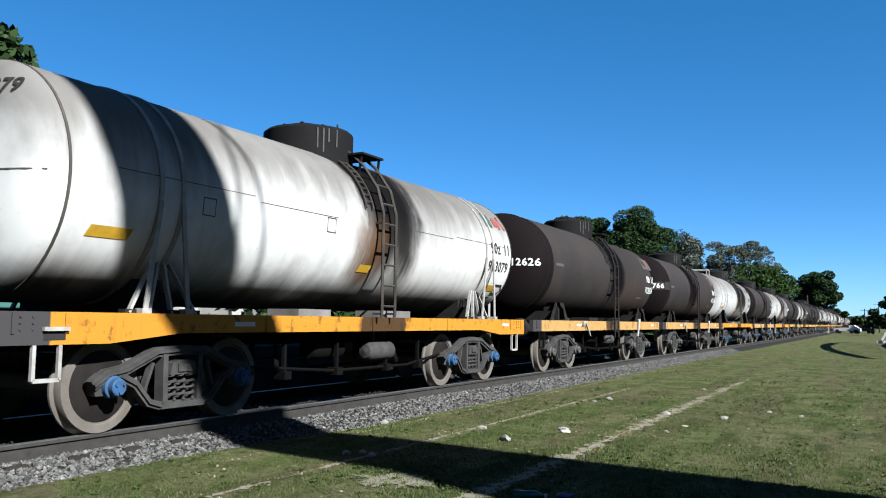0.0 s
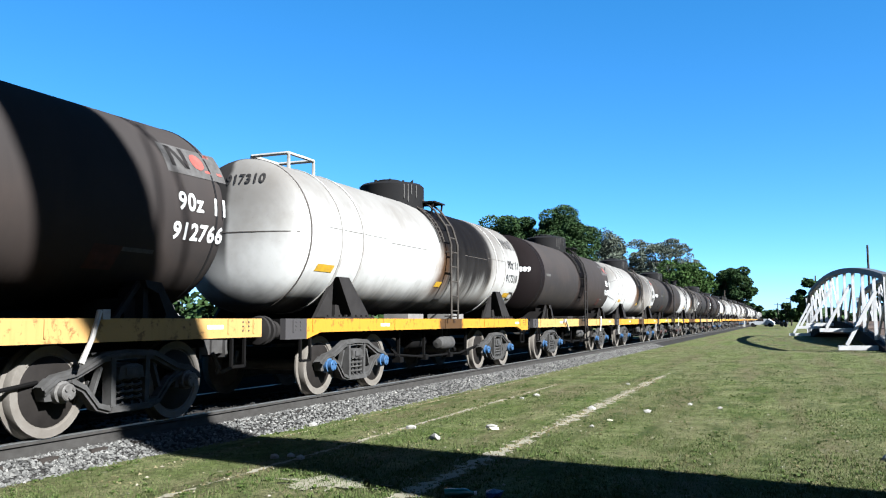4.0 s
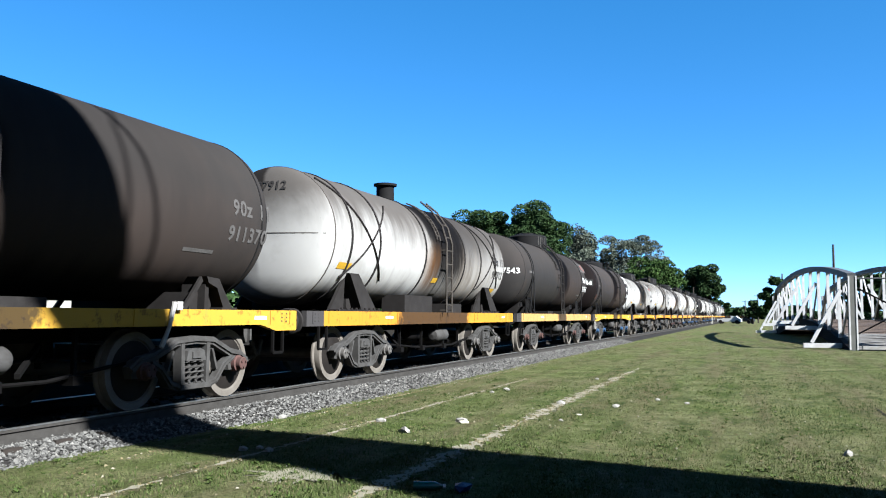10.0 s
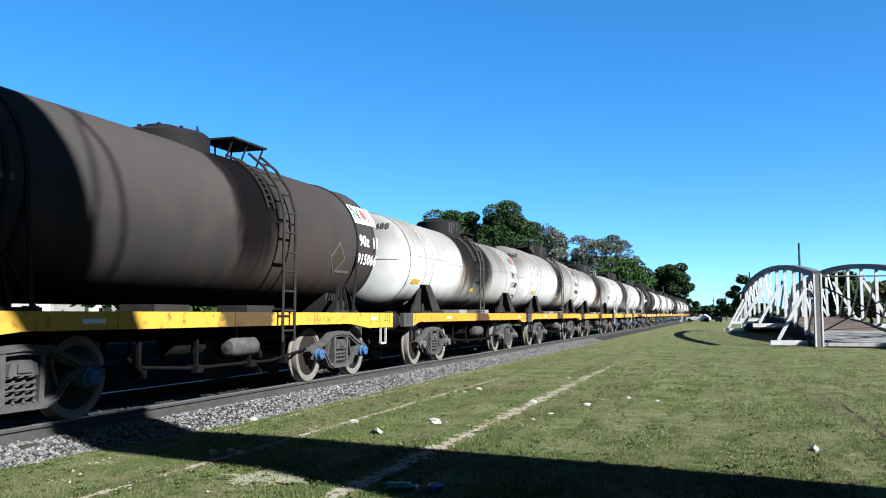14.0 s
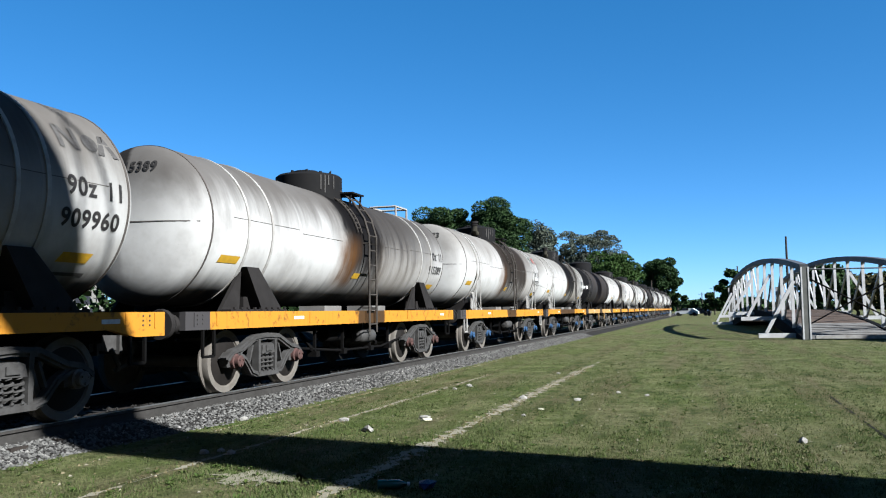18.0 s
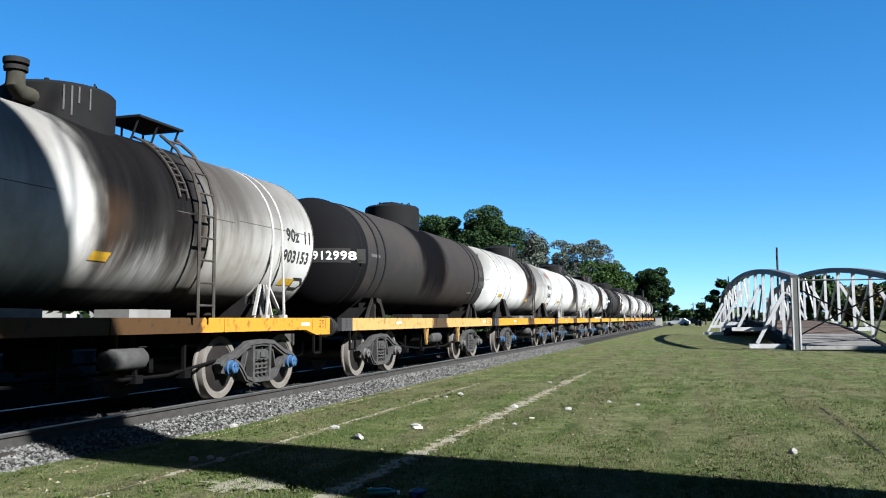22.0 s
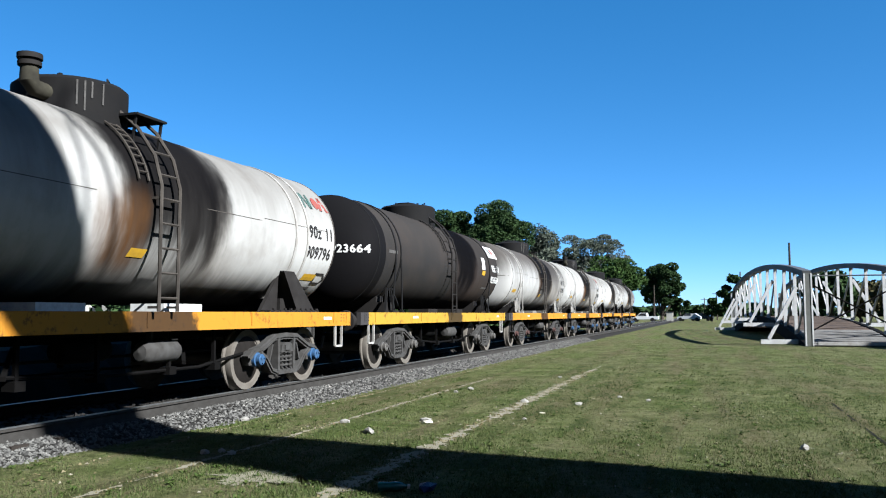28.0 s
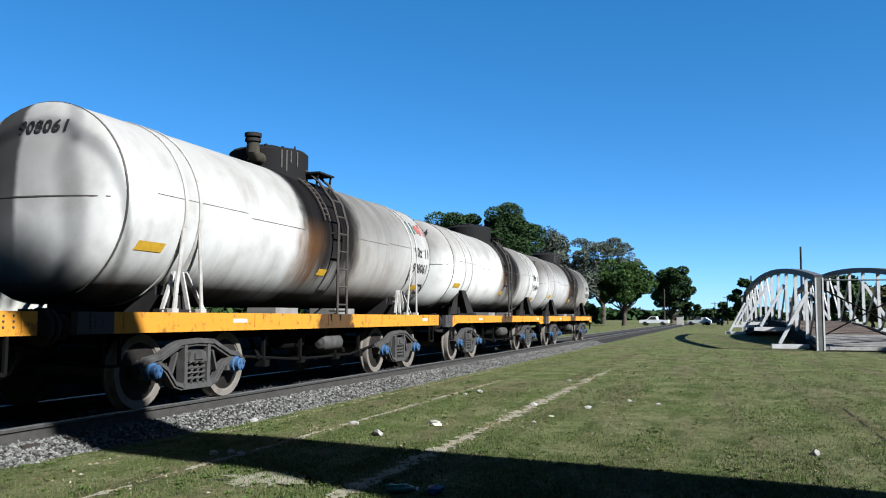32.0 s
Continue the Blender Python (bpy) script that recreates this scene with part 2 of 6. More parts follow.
def grass_paint():
    m = Mat("grass_ground", 0.95, 0.0, 0.03)
    c = m.coord(world_space=True)
    big = m.noise(c, 0.16, 5, 0.6)
    mid = m.noise(c, 1.1, 8, 0.75)
    fine = m.noise(c, 22.0, 6, 0.8)
    clod = m.noise(c, 6.5, 8, 0.8)
    col = m.mix(m.ramp(mid, (0.4, 0.0), (0.6, 1.0)), (0.0418, 0.0599, 0.0127), (0.1016, 0.1030, 0.0466))
    col = m.mix(m.math("MULTIPLY", m.ramp(big, (0.42, 0.0), (0.6, 1.0)), 0.5), col, (0.0951, 0.0808, 0.0477))
    lanes = m.noise(c, 1.0, 5, 0.65, stretch=(1.3, 0.11, 1.0))
    col = m.mix(m.ramp(lanes, (0.47, 0.0), (0.62, 0.7)), col, (0.0813, 0.0623, 0.0387))
    drag = m.noise(c, 2.6, 6, 0.7, stretch=(1.0, 0.3, 1.0))
    col = m.mix(m.ramp(drag, (0.5, 0.0), (0.62, 0.75)), col, (0.0233, 0.0346, 0.0081))
    col = m.mix(m.ramp(clod, (0.5, 0.0), (0.62, 0.6)), col, (0.0233, 0.0288, 0.0090))
    col = m.mix(m.ramp(m.noise(c, 2.7, 7, 0.8), (0.55, 0.0), (0.64, 0.7)), col, (0.0174, 0.0253, 0.0067))
    col = m.mix(m.ramp(fine, (0.48, 0.0), (0.66, 0.6)), col, (0.0099, 0.0138, 0.0044))
    col = m.mix(m.ramp(m.noise(c, 9.0, 4, 0.6), (0.62, 0.0), (0.7, 0.6)), col, (0.1335, 0.1211, 0.0894))
    m.color(col)
    m.bump(m.mix(0.5, fine, clod), 0.9, 0.1)
    return m.m


M = {}
M["orange_sill"] = sill_paint("orange_sill_paint", (0.2480, 0.1080, 0.0100), (0.1320, 0.0600, 0.0120), -5.25)
M["soaked_sill"] = sill_paint("oil_soaked_orange_sill_paint", (0.2480, 0.1080, 0.0100), (0.1320, 0.0600, 0.0120), -5.25, (-1.9, 0.9))
M["yellow_sill"] = sill_paint("yellow_sill_paint", (0.2296, 0.1326, 0.0147), (0.1520, 0.0947, 0.0294), -5.42)
M["pale_sill"] = sill_paint("pale_yellow_sill_paint", (0.2159, 0.1285, 0.0431), (0.1416, 0.0796, 0.0235), -5.3)
M["oilblack"] = worn("oily_black_steel", (0.0022, 0.0022, 0.0026), (0.0047, 0.0042, 0.0040), 0.85, 0.0, 4.0, 0.5, 0.12)
M["frame"] = worn("dusty_grey_cast_steel", (0.0406, 0.0392, 0.0379), (0.0162, 0.0146, 0.0130), 0.85, 0.0, 7.0, 0.5, 0.15)
# dark steel, its colour taken near black for the shade under decks
M["darkframe"] = worn("steel_darkened_for_shade", (0.0027, 0.0024, 0.0022), (0.0012, 0.0010, 0.0010), 0.9, 0.0, 5.0)
M["wheel"] = worn("dusty_wheel_steel", (0.0899, 0.0817, 0.0707), (0.0544, 0.0463, 0.0381), 0.85, 0.0, 6.0, 0.5, 0.15)
# wheel plate colour holds the shade that the side frame throws
M["wheelhub"] = worn("shade_dark_wheel_plate", (0.0118, 0.0101, 0.009), (0.0067, 0.0057, 0.005), 0.7, 0.1, 6.0)
M["blue"] = worn("blue_axle_cap_paint", (0.0206, 0.0638, 0.1459), (0.0228, 0.0342, 0.0547), 0.5, 0.0, 18.0)
M["redcap"] = worn("faded_red_axle_cap_paint", (0.062, 0.03, 0.026), (0.03, 0.021, 0.019), 0.8, 0.0, 18.0)
M["greycap"] = worn("grey_axle_cap", (0.087, 0.083, 0.079), (0.0395, 0.0356, 0.0316), 0.6, 0.2, 18.0)
M["saddle"] = worn("dark_grey_saddle_steel", (0.0155, 0.0141, 0.0134), (0.0083, 0.0073, 0.0068), 0.8, 0.0, 5.0)
M["vent"] = worn("olive_grey_vent_paint", (0.04, 0.037, 0.026), (0.012, 0.011, 0.009), 0.8, 0.0, 5.0, 0.7)
M["tealplastic"] = worn("teal_plastic", (0.0073, 0.0632, 0.0486), (0.0049, 0.0341, 0.0292), 0.25, 0.0, 12.0, 0.4, 0.5, 0.0)
M["blueplastic"] = worn("blue_plastic", (0.0122, 0.0243, 0.073), (0.0098, 0.0146, 0.0389), 0.4, 0.0, 12.0)
M["paper"] = worn("cream_paper", (0.3405, 0.321, 0.253), (0.2432, 0.2238, 0.1654), 0.9, 0.0, 12.0)
M["olive"] = worn("faded_olive_paint", (0.022, 0.02, 0.012), (0.014, 0.0125, 0.009), 0.8, 0.0, 10.0)
M["ladder"] = worn("stained_ladder_paint", (0.0467, 0.0408, 0.0350), (0.0146, 0.0126, 0.0110), 0.7, 0.0, 3.0)
M["strapwhite"] = worn("white_strap_paint", (0.2611, 0.2568, 0.2437), (0.1306, 0.1175, 0.1045), 0.5, 0.0, 6.0)
M["letterwhite"] = worn("white_letter_paint", (0.4046, 0.4046, 0.393), (0.2601, 0.2543, 0.2427), 0.6, 0.0, 14.0, 0.3)
M["letterdim"] = worn("faded_white_letter_paint", (0.06, 0.057, 0.055), (0.03, 0.028, 0.026), 0.8, 0.0, 14.0)
M["letterblack"] = worn("black_letter_paint", (0.0068, 0.0068, 0.0077), (0.0255, 0.0234, 0.0213), 0.6, 0.0, 14.0, 0.3)
M["patchyellow"] = worn("yellow_marker_paint", (0.2827, 0.1642, 0.0068), (0.1824, 0.1094, 0.0137), 0.55, 0.0, 10.0)
M["logogreen"] = worn("faded_green_logo_paint", (0.02, 0.055, 0.048), (0.05, 0.065, 0.06), 0.7, 0.0, 10.0)
M["logored"] = worn("faded_red_logo_paint", (0.15, 0.022, 0.017), (0.12, 0.05, 0.042), 0.7, 0.0, 10.0)
M["dullred"] = worn("dull_red_paint_patch", (0.042, 0.017, 0.013), (0.02, 0.012, 0.01), 0.8, 0.0, 8.0)
M["rail"] = worn("dusty_rail_side", (0.032, 0.03, 0.0275), (0.017, 0.0155, 0.014), 0.8, 0.0, 9.0)
M["railtop"] = worn("polished_rail_head", (0.3344, 0.3283, 0.3162), (0.2432, 0.2371, 0.225), 0.48, 1.0, 12.0)
M["sleeper"] = worn("weathered_timber_sleeper", (0.0257, 0.0216, 0.0185), (0.0128, 0.0103, 0.0088), 0.9, 0.0, 4.0)
M["gravel"] = worn("dark_grey_ballast", (0.0201, 0.0187, 0.0174), (0.0084, 0.0078, 0.007), 0.9, 0.0, 2.0, 0.6)
M["brownboards"] = worn("worn_brown_deck_boards", (0.073, 0.0547, 0.0438), (0.0365, 0.0274, 0.0219), 0.9, 0.0, 2.0)
M["post"] = worn("grey_green_post_steel", (0.0992, 0.0992, 0.0905), (0.0584, 0.0584, 0.0526), 0.6, 0.1, 3.0)
M["seam"] = worn("dirty_weld_line", (0.06, 0.053, 0.047), (0.03, 0.026, 0.023), 0.7, 0.0, 5.0)
M["galv"] = worn("white_painted_bridge_steel", (0.3995, 0.3995, 0.3946), (0.2497, 0.2396, 0.2296), 0.5, 0.2, 3.0)
M["bridgegrey"] = worn("grey_bridge_chord_steel", (0.073, 0.0766, 0.0821), (0.0474, 0.0474, 0.0474), 0.55, 0.2, 3.0)
M["boards"] = worn("pale_grey_deck_boards", (0.1334, 0.1287, 0.1215), (0.0573, 0.0524, 0.0477), 0.85, 0.0, 2.0)
M["concrete"] = worn("weathered_grey_concrete", (0.1204, 0.1167, 0.1058), (0.0766, 0.073, 0.0657), 0.9, 0.0, 1.2)
M["rock"] = worn("pale_broken_stone", (0.2035, 0.1956, 0.1801), (0.1252, 0.1174, 0.1018), 0.9, 0.0, 5.0)
M["dust"] = worn("pale_trodden_earth", (0.1620, 0.1483, 0.1170), (0.0989, 0.0899, 0.0628), 0.95, 0.0, 3.0, 0.8)
# earth taken near black, with shade put into its colour
M["earth"] = worn("earth_darkened_for_shade", (0.011, 0.0095, 0.0073), (0.0066, 0.0058, 0.0044), 0.95, 0.0, 3.0)
M["bark"] = worn("grey_brown_bark", (0.0535, 0.0438, 0.0341), (0.0243, 0.0194, 0.0156), 0.95, 0.0, 4.0)
M["pole"] = worn("weathered_timber_pole", (0.0438, 0.0365, 0.0292), (0.0219, 0.0182, 0.0146), 0.9, 0.0, 4.0)
M["teal"] = worn("faded_teal_sheet_roof", (0.0365, 0.0949, 0.0802), (0.0255, 0.062, 0.0547), 0.6, 0.0, 2.0)
M["plaster"] = worn("pale_house_plaster", (0.2554, 0.2426, 0.2128), (0.1787, 0.1702, 0.149), 0.85, 0.0, 1.0)
M["carwhite"] = worn("white_car_paint", (0.4256, 0.4256, 0.4256), (0.3648, 0.3648, 0.3648), 0.3, 0.0, 2.0, 0.2)
M["glassdark"] = worn("dark_window_glass", (0.0122, 0.0134, 0.0158), (0.0182, 0.0182, 0.0213), 0.1, 0.0, 2.0, 0.2, 0.6, 0.0)
M["rubber"] = worn("black_rubber", (0.0122, 0.0122, 0.0122), (0.0182, 0.017, 0.0158), 0.85, 0.0, 8.0)
M["grass"] = grass_paint()


def leaf_paint(name, a, b):
    m = Mat(name, 0.7, 0.0, 0.06)
    g = m.n("ShaderNodeNewGeometry")
    m.color(m.mix(g.outputs["Random Per Island"], a, b))
    return m.m


M["leafdark"] = leaf_paint("dark_green_leaves", (0.0084, 0.0182, 0.0055), (0.0208, 0.0364, 0.0111))
M["leafgreen"] = leaf_paint("fresh_green_leaves", (0.013, 0.028, 0.0055), (0.028, 0.048, 0.0115))
M["leafgrey"] = leaf_paint("dull_olive_leaves", (0.0297, 0.0365, 0.0270), (0.0567, 0.0635, 0.0459))
M["leafbrown"] = leaf_paint("dry_olive_leaves", (0.0292, 0.0274, 0.011), (0.0474, 0.0402, 0.0164))
M["blade"] = leaf_paint("short_grass_blades", (0.0183, 0.0341, 0.0055), (0.0578, 0.0633, 0.0247))
M["weed"] = leaf_paint("broad_weed_leaves", (0.0187, 0.0327, 0.0064), (0.0351, 0.0490, 0.0111))


# ---- mesh tools ----
class Mesh:
    """Vertices and faces, gathered shape by shape."""

    def __init__(self):
        self.v, self.f = [], []

    def add(self, vs, fs):
        k = len(self.v)
        self.v += [tuple(p) for p in vs]
        self.f += [tuple(i + k for i in q) for q in fs]
        return self

    def box(self, x0, x1, y0, y1, z0, z1):
        vs = [(x, y, z) for z in (z0, z1) for y in (y0, y1) for x in (x0, x1)]
        return self.add(vs, [(0, 2, 3, 1), (4, 5, 7, 6), (0, 1, 5, 4), (2, 6, 7, 3), (0, 4, 6, 2), (1, 3, 7, 5)])

    def prism(self, outline, x0, x1):
        """An outline of (y, z) drawn out from x0 to x1."""
        n = len(outline)
        vs = [(x, y, z) for x in (x0, x1) for y, z in outline]
        fs = [tuple(range(n)), tuple(range(2 * n - 1, n - 1, -1))]
        fs += [(i, i + n, (i + 1) % n + n, (i + 1) % n) for i in range(n)]
        return self.add(vs, fs)

    def lathe(self, profile, centre=(0, 0, 0), axis="y", seg=32, close=False):
        """Turns (radius, along) pairs round an axis through the centre."""
        vs, fs, n = [], [], len(profile)
        for i in range(seg):
            a = 2 * math.pi * i / seg
            for r, h in profile:
                p = {"y": (r * math.cos(a), h, r * math.sin(a)), "x": (h, r * math.cos(a), r * math.sin(a)), "z": (r * math.cos(a), r * math.sin(a), h)}[axis]
                vs.append(tuple(p[k] + centre[k] for k in range(3)))
        for i in range(seg):
            j = (i + 1) % seg
            for k in range(n - 1):
                fs.append((i * n + k, i * n + k + 1, j * n + k + 1, j * n + k))
        return self.add(vs, fs)

    def tube(self, pts, r, seg=6, cap=True):
        """A round bar through the points; r is one radius or one for each point."""
        pts = [Vector(p) for p in pts]
        rs = r if isinstance(r, (list, tuple)) else [r] * len(pts)
        vs, fs = [], []
        up = None
        for i, p in enumerate(pts):
            d = (pts[min(i + 1, len(pts) - 1)] - pts[max(i - 1, 0)]).normalized()
            if up is None:
                up = Vector((0, 0, 1)) if abs(d.z) < 0.9 else Vector((1, 0, 0))
            side = d.cross(up).normalized()
            up = side.cross(d).normalized()
            for k in range(seg):
                a = 2 * math.pi * k / seg
                vs.append(p + (side * math.cos(a) + up * math.sin(a)) * rs[i])
        n = len(pts)
        for i in range(n - 1):
            for k in range(seg):
                j = (k + 1) % seg
                fs.append((i * seg + k, i * seg + j, (i + 1) * seg + j, (i + 1) * seg + k))
        if cap:
            fs.append(tuple(range(seg - 1, -1, -1)))
            fs.append(tuple((n - 1) * seg + k for k in range(seg)))
        return self.add(vs, fs)

    def beam(self, a, b, w, h=None, up=(0, 0, 1)):
        """A square bar from a to b."""
        a, b = Vector(a), Vector(b)
        h = h or w
        d = (b - a).normalized()
        u = Vector(up)
        if abs(d.dot(u)) > 0.95:
            u = Vector((1, 0, 0))
        s = d.cross(u).normalized()
        u = s.cross(d)
        vs = [p + s * sx * w / 2 + u * sz * h / 2 for p in (a, b) for sx, sz in ((-1, -1), (1, -1), (1, 1), (-1, 1))]
        return self.add(vs, [(3, 2, 1, 0), (4, 5, 6, 7), (0, 1, 5, 4), (1, 2, 6, 5), (2, 3, 7, 6), (3, 0, 4, 7)])

    def ribbon(self, pts, w, x0, x1):
        """A flat bar of width w along (y, z) points, from x0 to x1."""
        out, back = [], []
        for i, (y, z) in enumerate(pts):
            p, q = pts[max(i - 1, 0)], pts[min(i + 1, len(pts) - 1)]
            dy, dz = q[0] - p[0], q[1] - p[1]
            k = math.hypot(dy, dz)
            ny, nz = -dz / k * w / 2, dy / k * w / 2
            out.append((y + ny, z + nz))
            back.append((y - ny, z - nz))
        n = len(pts)
        vs = [(x, y, z) for x in (x0, x1) for y, z in out + back]
        o, fs = 2 * n, []
        for i in range(n - 1):
            fs += [(i, i + 1, n + i + 1, n + i), (o + i, o + n + i, o + n + i + 1, o + i + 1),
                   (i, o + i, o + i + 1, i + 1), (n + i, n + i + 1, o + n + i + 1, o + n + i)]
        fs += [(0, n, o + n, o), (n - 1, o + n - 1, o + 2 * n - 1, 2 * n - 1)]
        return self.add(vs, fs)

    def data(self, name, material, smooth=None):
        me = bpy.data.meshes.new(name)
        me.from_pydata(self.v, [], self.f)
        bm = bmesh.new()
        bm.from_mesh(me)
        bmesh.ops.recalc_face_normals(bm, faces=bm.faces)
        bm.to_mesh(me)
        bm.free()
        me.materials.append(M[material])
        if smooth is not None:
            me.shade_smooth()
            me.set_sharp_from_angle(angle=radians(smooth))
        return me


def part(name, mesh, material, parent, label="", at=None, smooth=None):
    """Links a mesh as one object under its thing or part."""
    me = mesh if isinstance(mesh, bpy.types.Mesh) else mesh.data(name, material, smooth)
    ob = new(name, me)
    ob.parent = parent
    if at is not None:
        ob.matrix_basis = at
    if label:
        ob["label"] = label
    return ob


def thing(name, label, category, group="", at=None, mesh=None, material=None, smooth=None, kind=""):
    """A top-level thing: an empty, or one mesh."""
    data = None if mesh is None else mesh.data(name, material, smooth)
    ob = new(name, data)
    if at is not None:
        ob.matrix_basis = at
    return tagged(ob, label, category, group, kind)


def words(text, height, bold=0.0):
    """Flat lettering as (points, faces), the lower left corner at nought."""
    cu = bpy.data.curves.new("lettering", "FONT")
    cu.body, cu.size, cu.offset, cu.resolution_u, cu.space_character = text, height * 1.38, bold, 3, 1.1
    tmp = new("lettering", cu)
    me = bpy.data.meshes.new_from_object(tmp)
    bm = bmesh.new()
    bm.from_mesh(me)
    bmesh.ops.subdivide_edges(bm, edges=[e for e in bm.edges if e.calc_length() > height * 0.25], cuts=2)
    bmesh.ops.triangulate(bm, faces=bm.faces)
    bm.to_mesh(me)
    bm.free()
    vs, fs = [tuple(v.co) for v in me.vertices], [tuple(p.vertices) for p in me.polygons]
    bpy.data.objects.remove(tmp)
    bpy.data.curves.remove(cu)
    bpy.data.meshes.remove(me)
    if vs:
        x0, y0 = min(v[0] for v in vs), min(v[1] for v in vs)
        vs = [(x - x0, y - y0, 0) for x, y, _ in vs]
    return vs, fs


# ---- the tank wagons ----
TRACK_X, RAIL_Z = -7.57, 0.28
TANK_R, TANK_Z, TANK_L = 1.18, 2.43, 5.12     # shell radius, axis above the rail, half length of the straight part
DECK, DECK_TOP, DECK_W = 5.81, 1.16, 1.19
BOGIE_Y, WHEEL_BASE, WHEEL_R = 3.57, 1.80, 0.45


def head_depth(r, deep):
    """How far a dished tank end stands out at the radius r; a deep one bends early and is round."""
    k = min(1.0, r / TANK_R)
    if deep > 0.4:
        return deep * math.sqrt(max(0.0, 1 - k ** 2.1)) - 0.26
    return deep * math.sqrt(max(0.0, 1 - k ** 2.6))


def shell_mesh(deep):
    prof = []
    steps = 18
    ends = TANK_L - (0.26 if deep > 0.4 else 0.0)
    for i in range(steps + 1):
        r = TANK_R * math.sin(math.pi / 2 * i / steps)
        prof.append((max(r, 0.001), -TANK_L - head_depth(r, deep)))
    for k in range(1, 12):
        prof.append((TANK_R, -ends + 2 * ends * k / 12))
    for i in range(steps, -1, -1):
        r = TANK_R * math.sin(math.pi / 2 * i / steps)
        prof.append((max(r, 0.001), TANK_L + head_depth(r, deep)))
    return Mesh().lathe(prof, (0, 0, TANK_Z), "y", 64)


def ring(y, w, proud):
    """A flat band round the shell."""
    r0, r1 = TANK_R - 0.004, TANK_R + proud
    return Mesh().lathe([(r0, y - w / 2), (r1, y - w / 2), (r1, y + w / 2), (r0, y + w / 2)], (0, 0, TANK_Z), "y", 64)


def on_side(flat, y, z, proud=0.006):
    """Lays flat shapes on the flank: y of the left edge, z of the lower edge above the axis."""
    vs, fs = flat
    out = Mesh()
    pts = []
    for u, v, _ in vs:
        a = math.asin(max(-1, min(1, z / TANK_R))) + v / TANK_R
        pts.append(((TANK_R + proud) * math.cos(a), y + u, TANK_Z + (TANK_R + proud) * math.sin(a)))
    return out.add(pts, fs)


def on_head(flat, x, z, deep, proud=0.014):
    """Lays flat shapes on the dished end that comes first; x of the left edge, z above the axis."""
    vs, fs = flat
    pts = []
    for u, v, _ in vs:
        px, pz = x + u, z + v
        pts.append((px, -TANK_L - head_depth(math.hypot(px, pz), deep) - proud, TANK_Z + pz))
    return Mesh().add(pts, fs)


def patch(w, h, nx=6, ny=4, slant=0.0):
    """A flat panel, cut into a grid so that it can follow the shell."""
    vs = [(w * i / nx + slant * j / ny, h * j / ny, 0) for j in range(ny + 1) for i in range(nx + 1)]
    fs = [(j * (nx + 1) + i, j * (nx + 1) + i + 1, (j + 1) * (nx + 1) + i + 1, (j + 1) * (nx + 1) + i) for j in range(ny) for i in range(nx)]
    return vs, fs


def sill_mesh(style, sx):
    """One side sill: deep ends, a shallower middle, raised panels."""
    t, b, e = DECK_TOP, DECK_TOP - 0.20, DECK_TOP - 0.29
    L = DECK
    if style == "straight":
        line = [(-L, t), (L, t), (L, b - 0.04), (-L, b - 0.04)]
    elif style == "fish":
        line = [(-L, t), (L, t), (L, e), (L - 1.2, e), (L - 2.1, b), (-L + 2.1, b), (-L + 1.2, e), (-L, e)]
    else:
        line = [(-L, t), (L, t), (L, e), (L - 0.55, e), (L - 0.95, b), (-L + 0.95, b), (-L + 0.55, e), (-L, e)]
    m = Mesh().prism(line, sx * (DECK_W - 0.09), sx * DECK_W)
    return m


def side_frame_mesh(s):
    """A cast three-piece side frame: a bowed top member, a V below it, two columns, lips round the openings."""
    m = Mesh()
    h = WHEEL_BASE / 2
    x0, x1 = s * 1.0, s * 1.09
    top = [(-h - 0.22, 0.47), (-h - 0.06, 0.57), (-h + 0.16, 0.605), (-h + 0.34, 0.68), (-0.36, 0.765), (0, 0.785), (0.36, 0.765), (h - 0.34, 0.68), (h - 0.16, 0.605), (h + 0.06, 0.57), (h + 0.22, 0.47)]
    low = [(-h + 0.1, 0.545), (-h + 0.28, 0.46), (-0.44, 0.265), (-0.3, 0.225), (0, 0.215), (0.3, 0.225), (0.44, 0.265), (h - 0.28, 0.46), (h - 0.1, 0.545)]
    m.ribbon(top, 0.1, x0, x1)
    m.ribbon(top, 0.03, x1, x1 + s * 0.025)
    m.ribbon(low, 0.085, x0, x1)
    m.ribbon(low, 0.028, x1, x1 + s * 0.025)
    for e in (-1, 1):
        m.ribbon([(0.25 * e, 0.76), (0.24 * e, 0.24)], 0.065, x0 - s * 0.02, x1 + s * 0.012)
        m.ribbon([(e * (h - 0.52), 0.66), (e * (h - 0.42), 0.4)], 0.035, x0, x1 - s * 0.02)
        m.prism([(e * (h - 0.16), 0.37), (e * (h + 0.17), 0.37), (e * (h + 0.22), 0.5), (e * (h + 0.1), 0.585), (e * (h - 0.16), 0.585)], x0 - s * 0.05, x1 - s * 0.03)
    m.prism([(-0.3, 0.19), (0.3, 0.19), (0.27, 0.25), (-0.27, 0.25)], x0 - s * 0.06, x1 + s * 0.035)
    return m


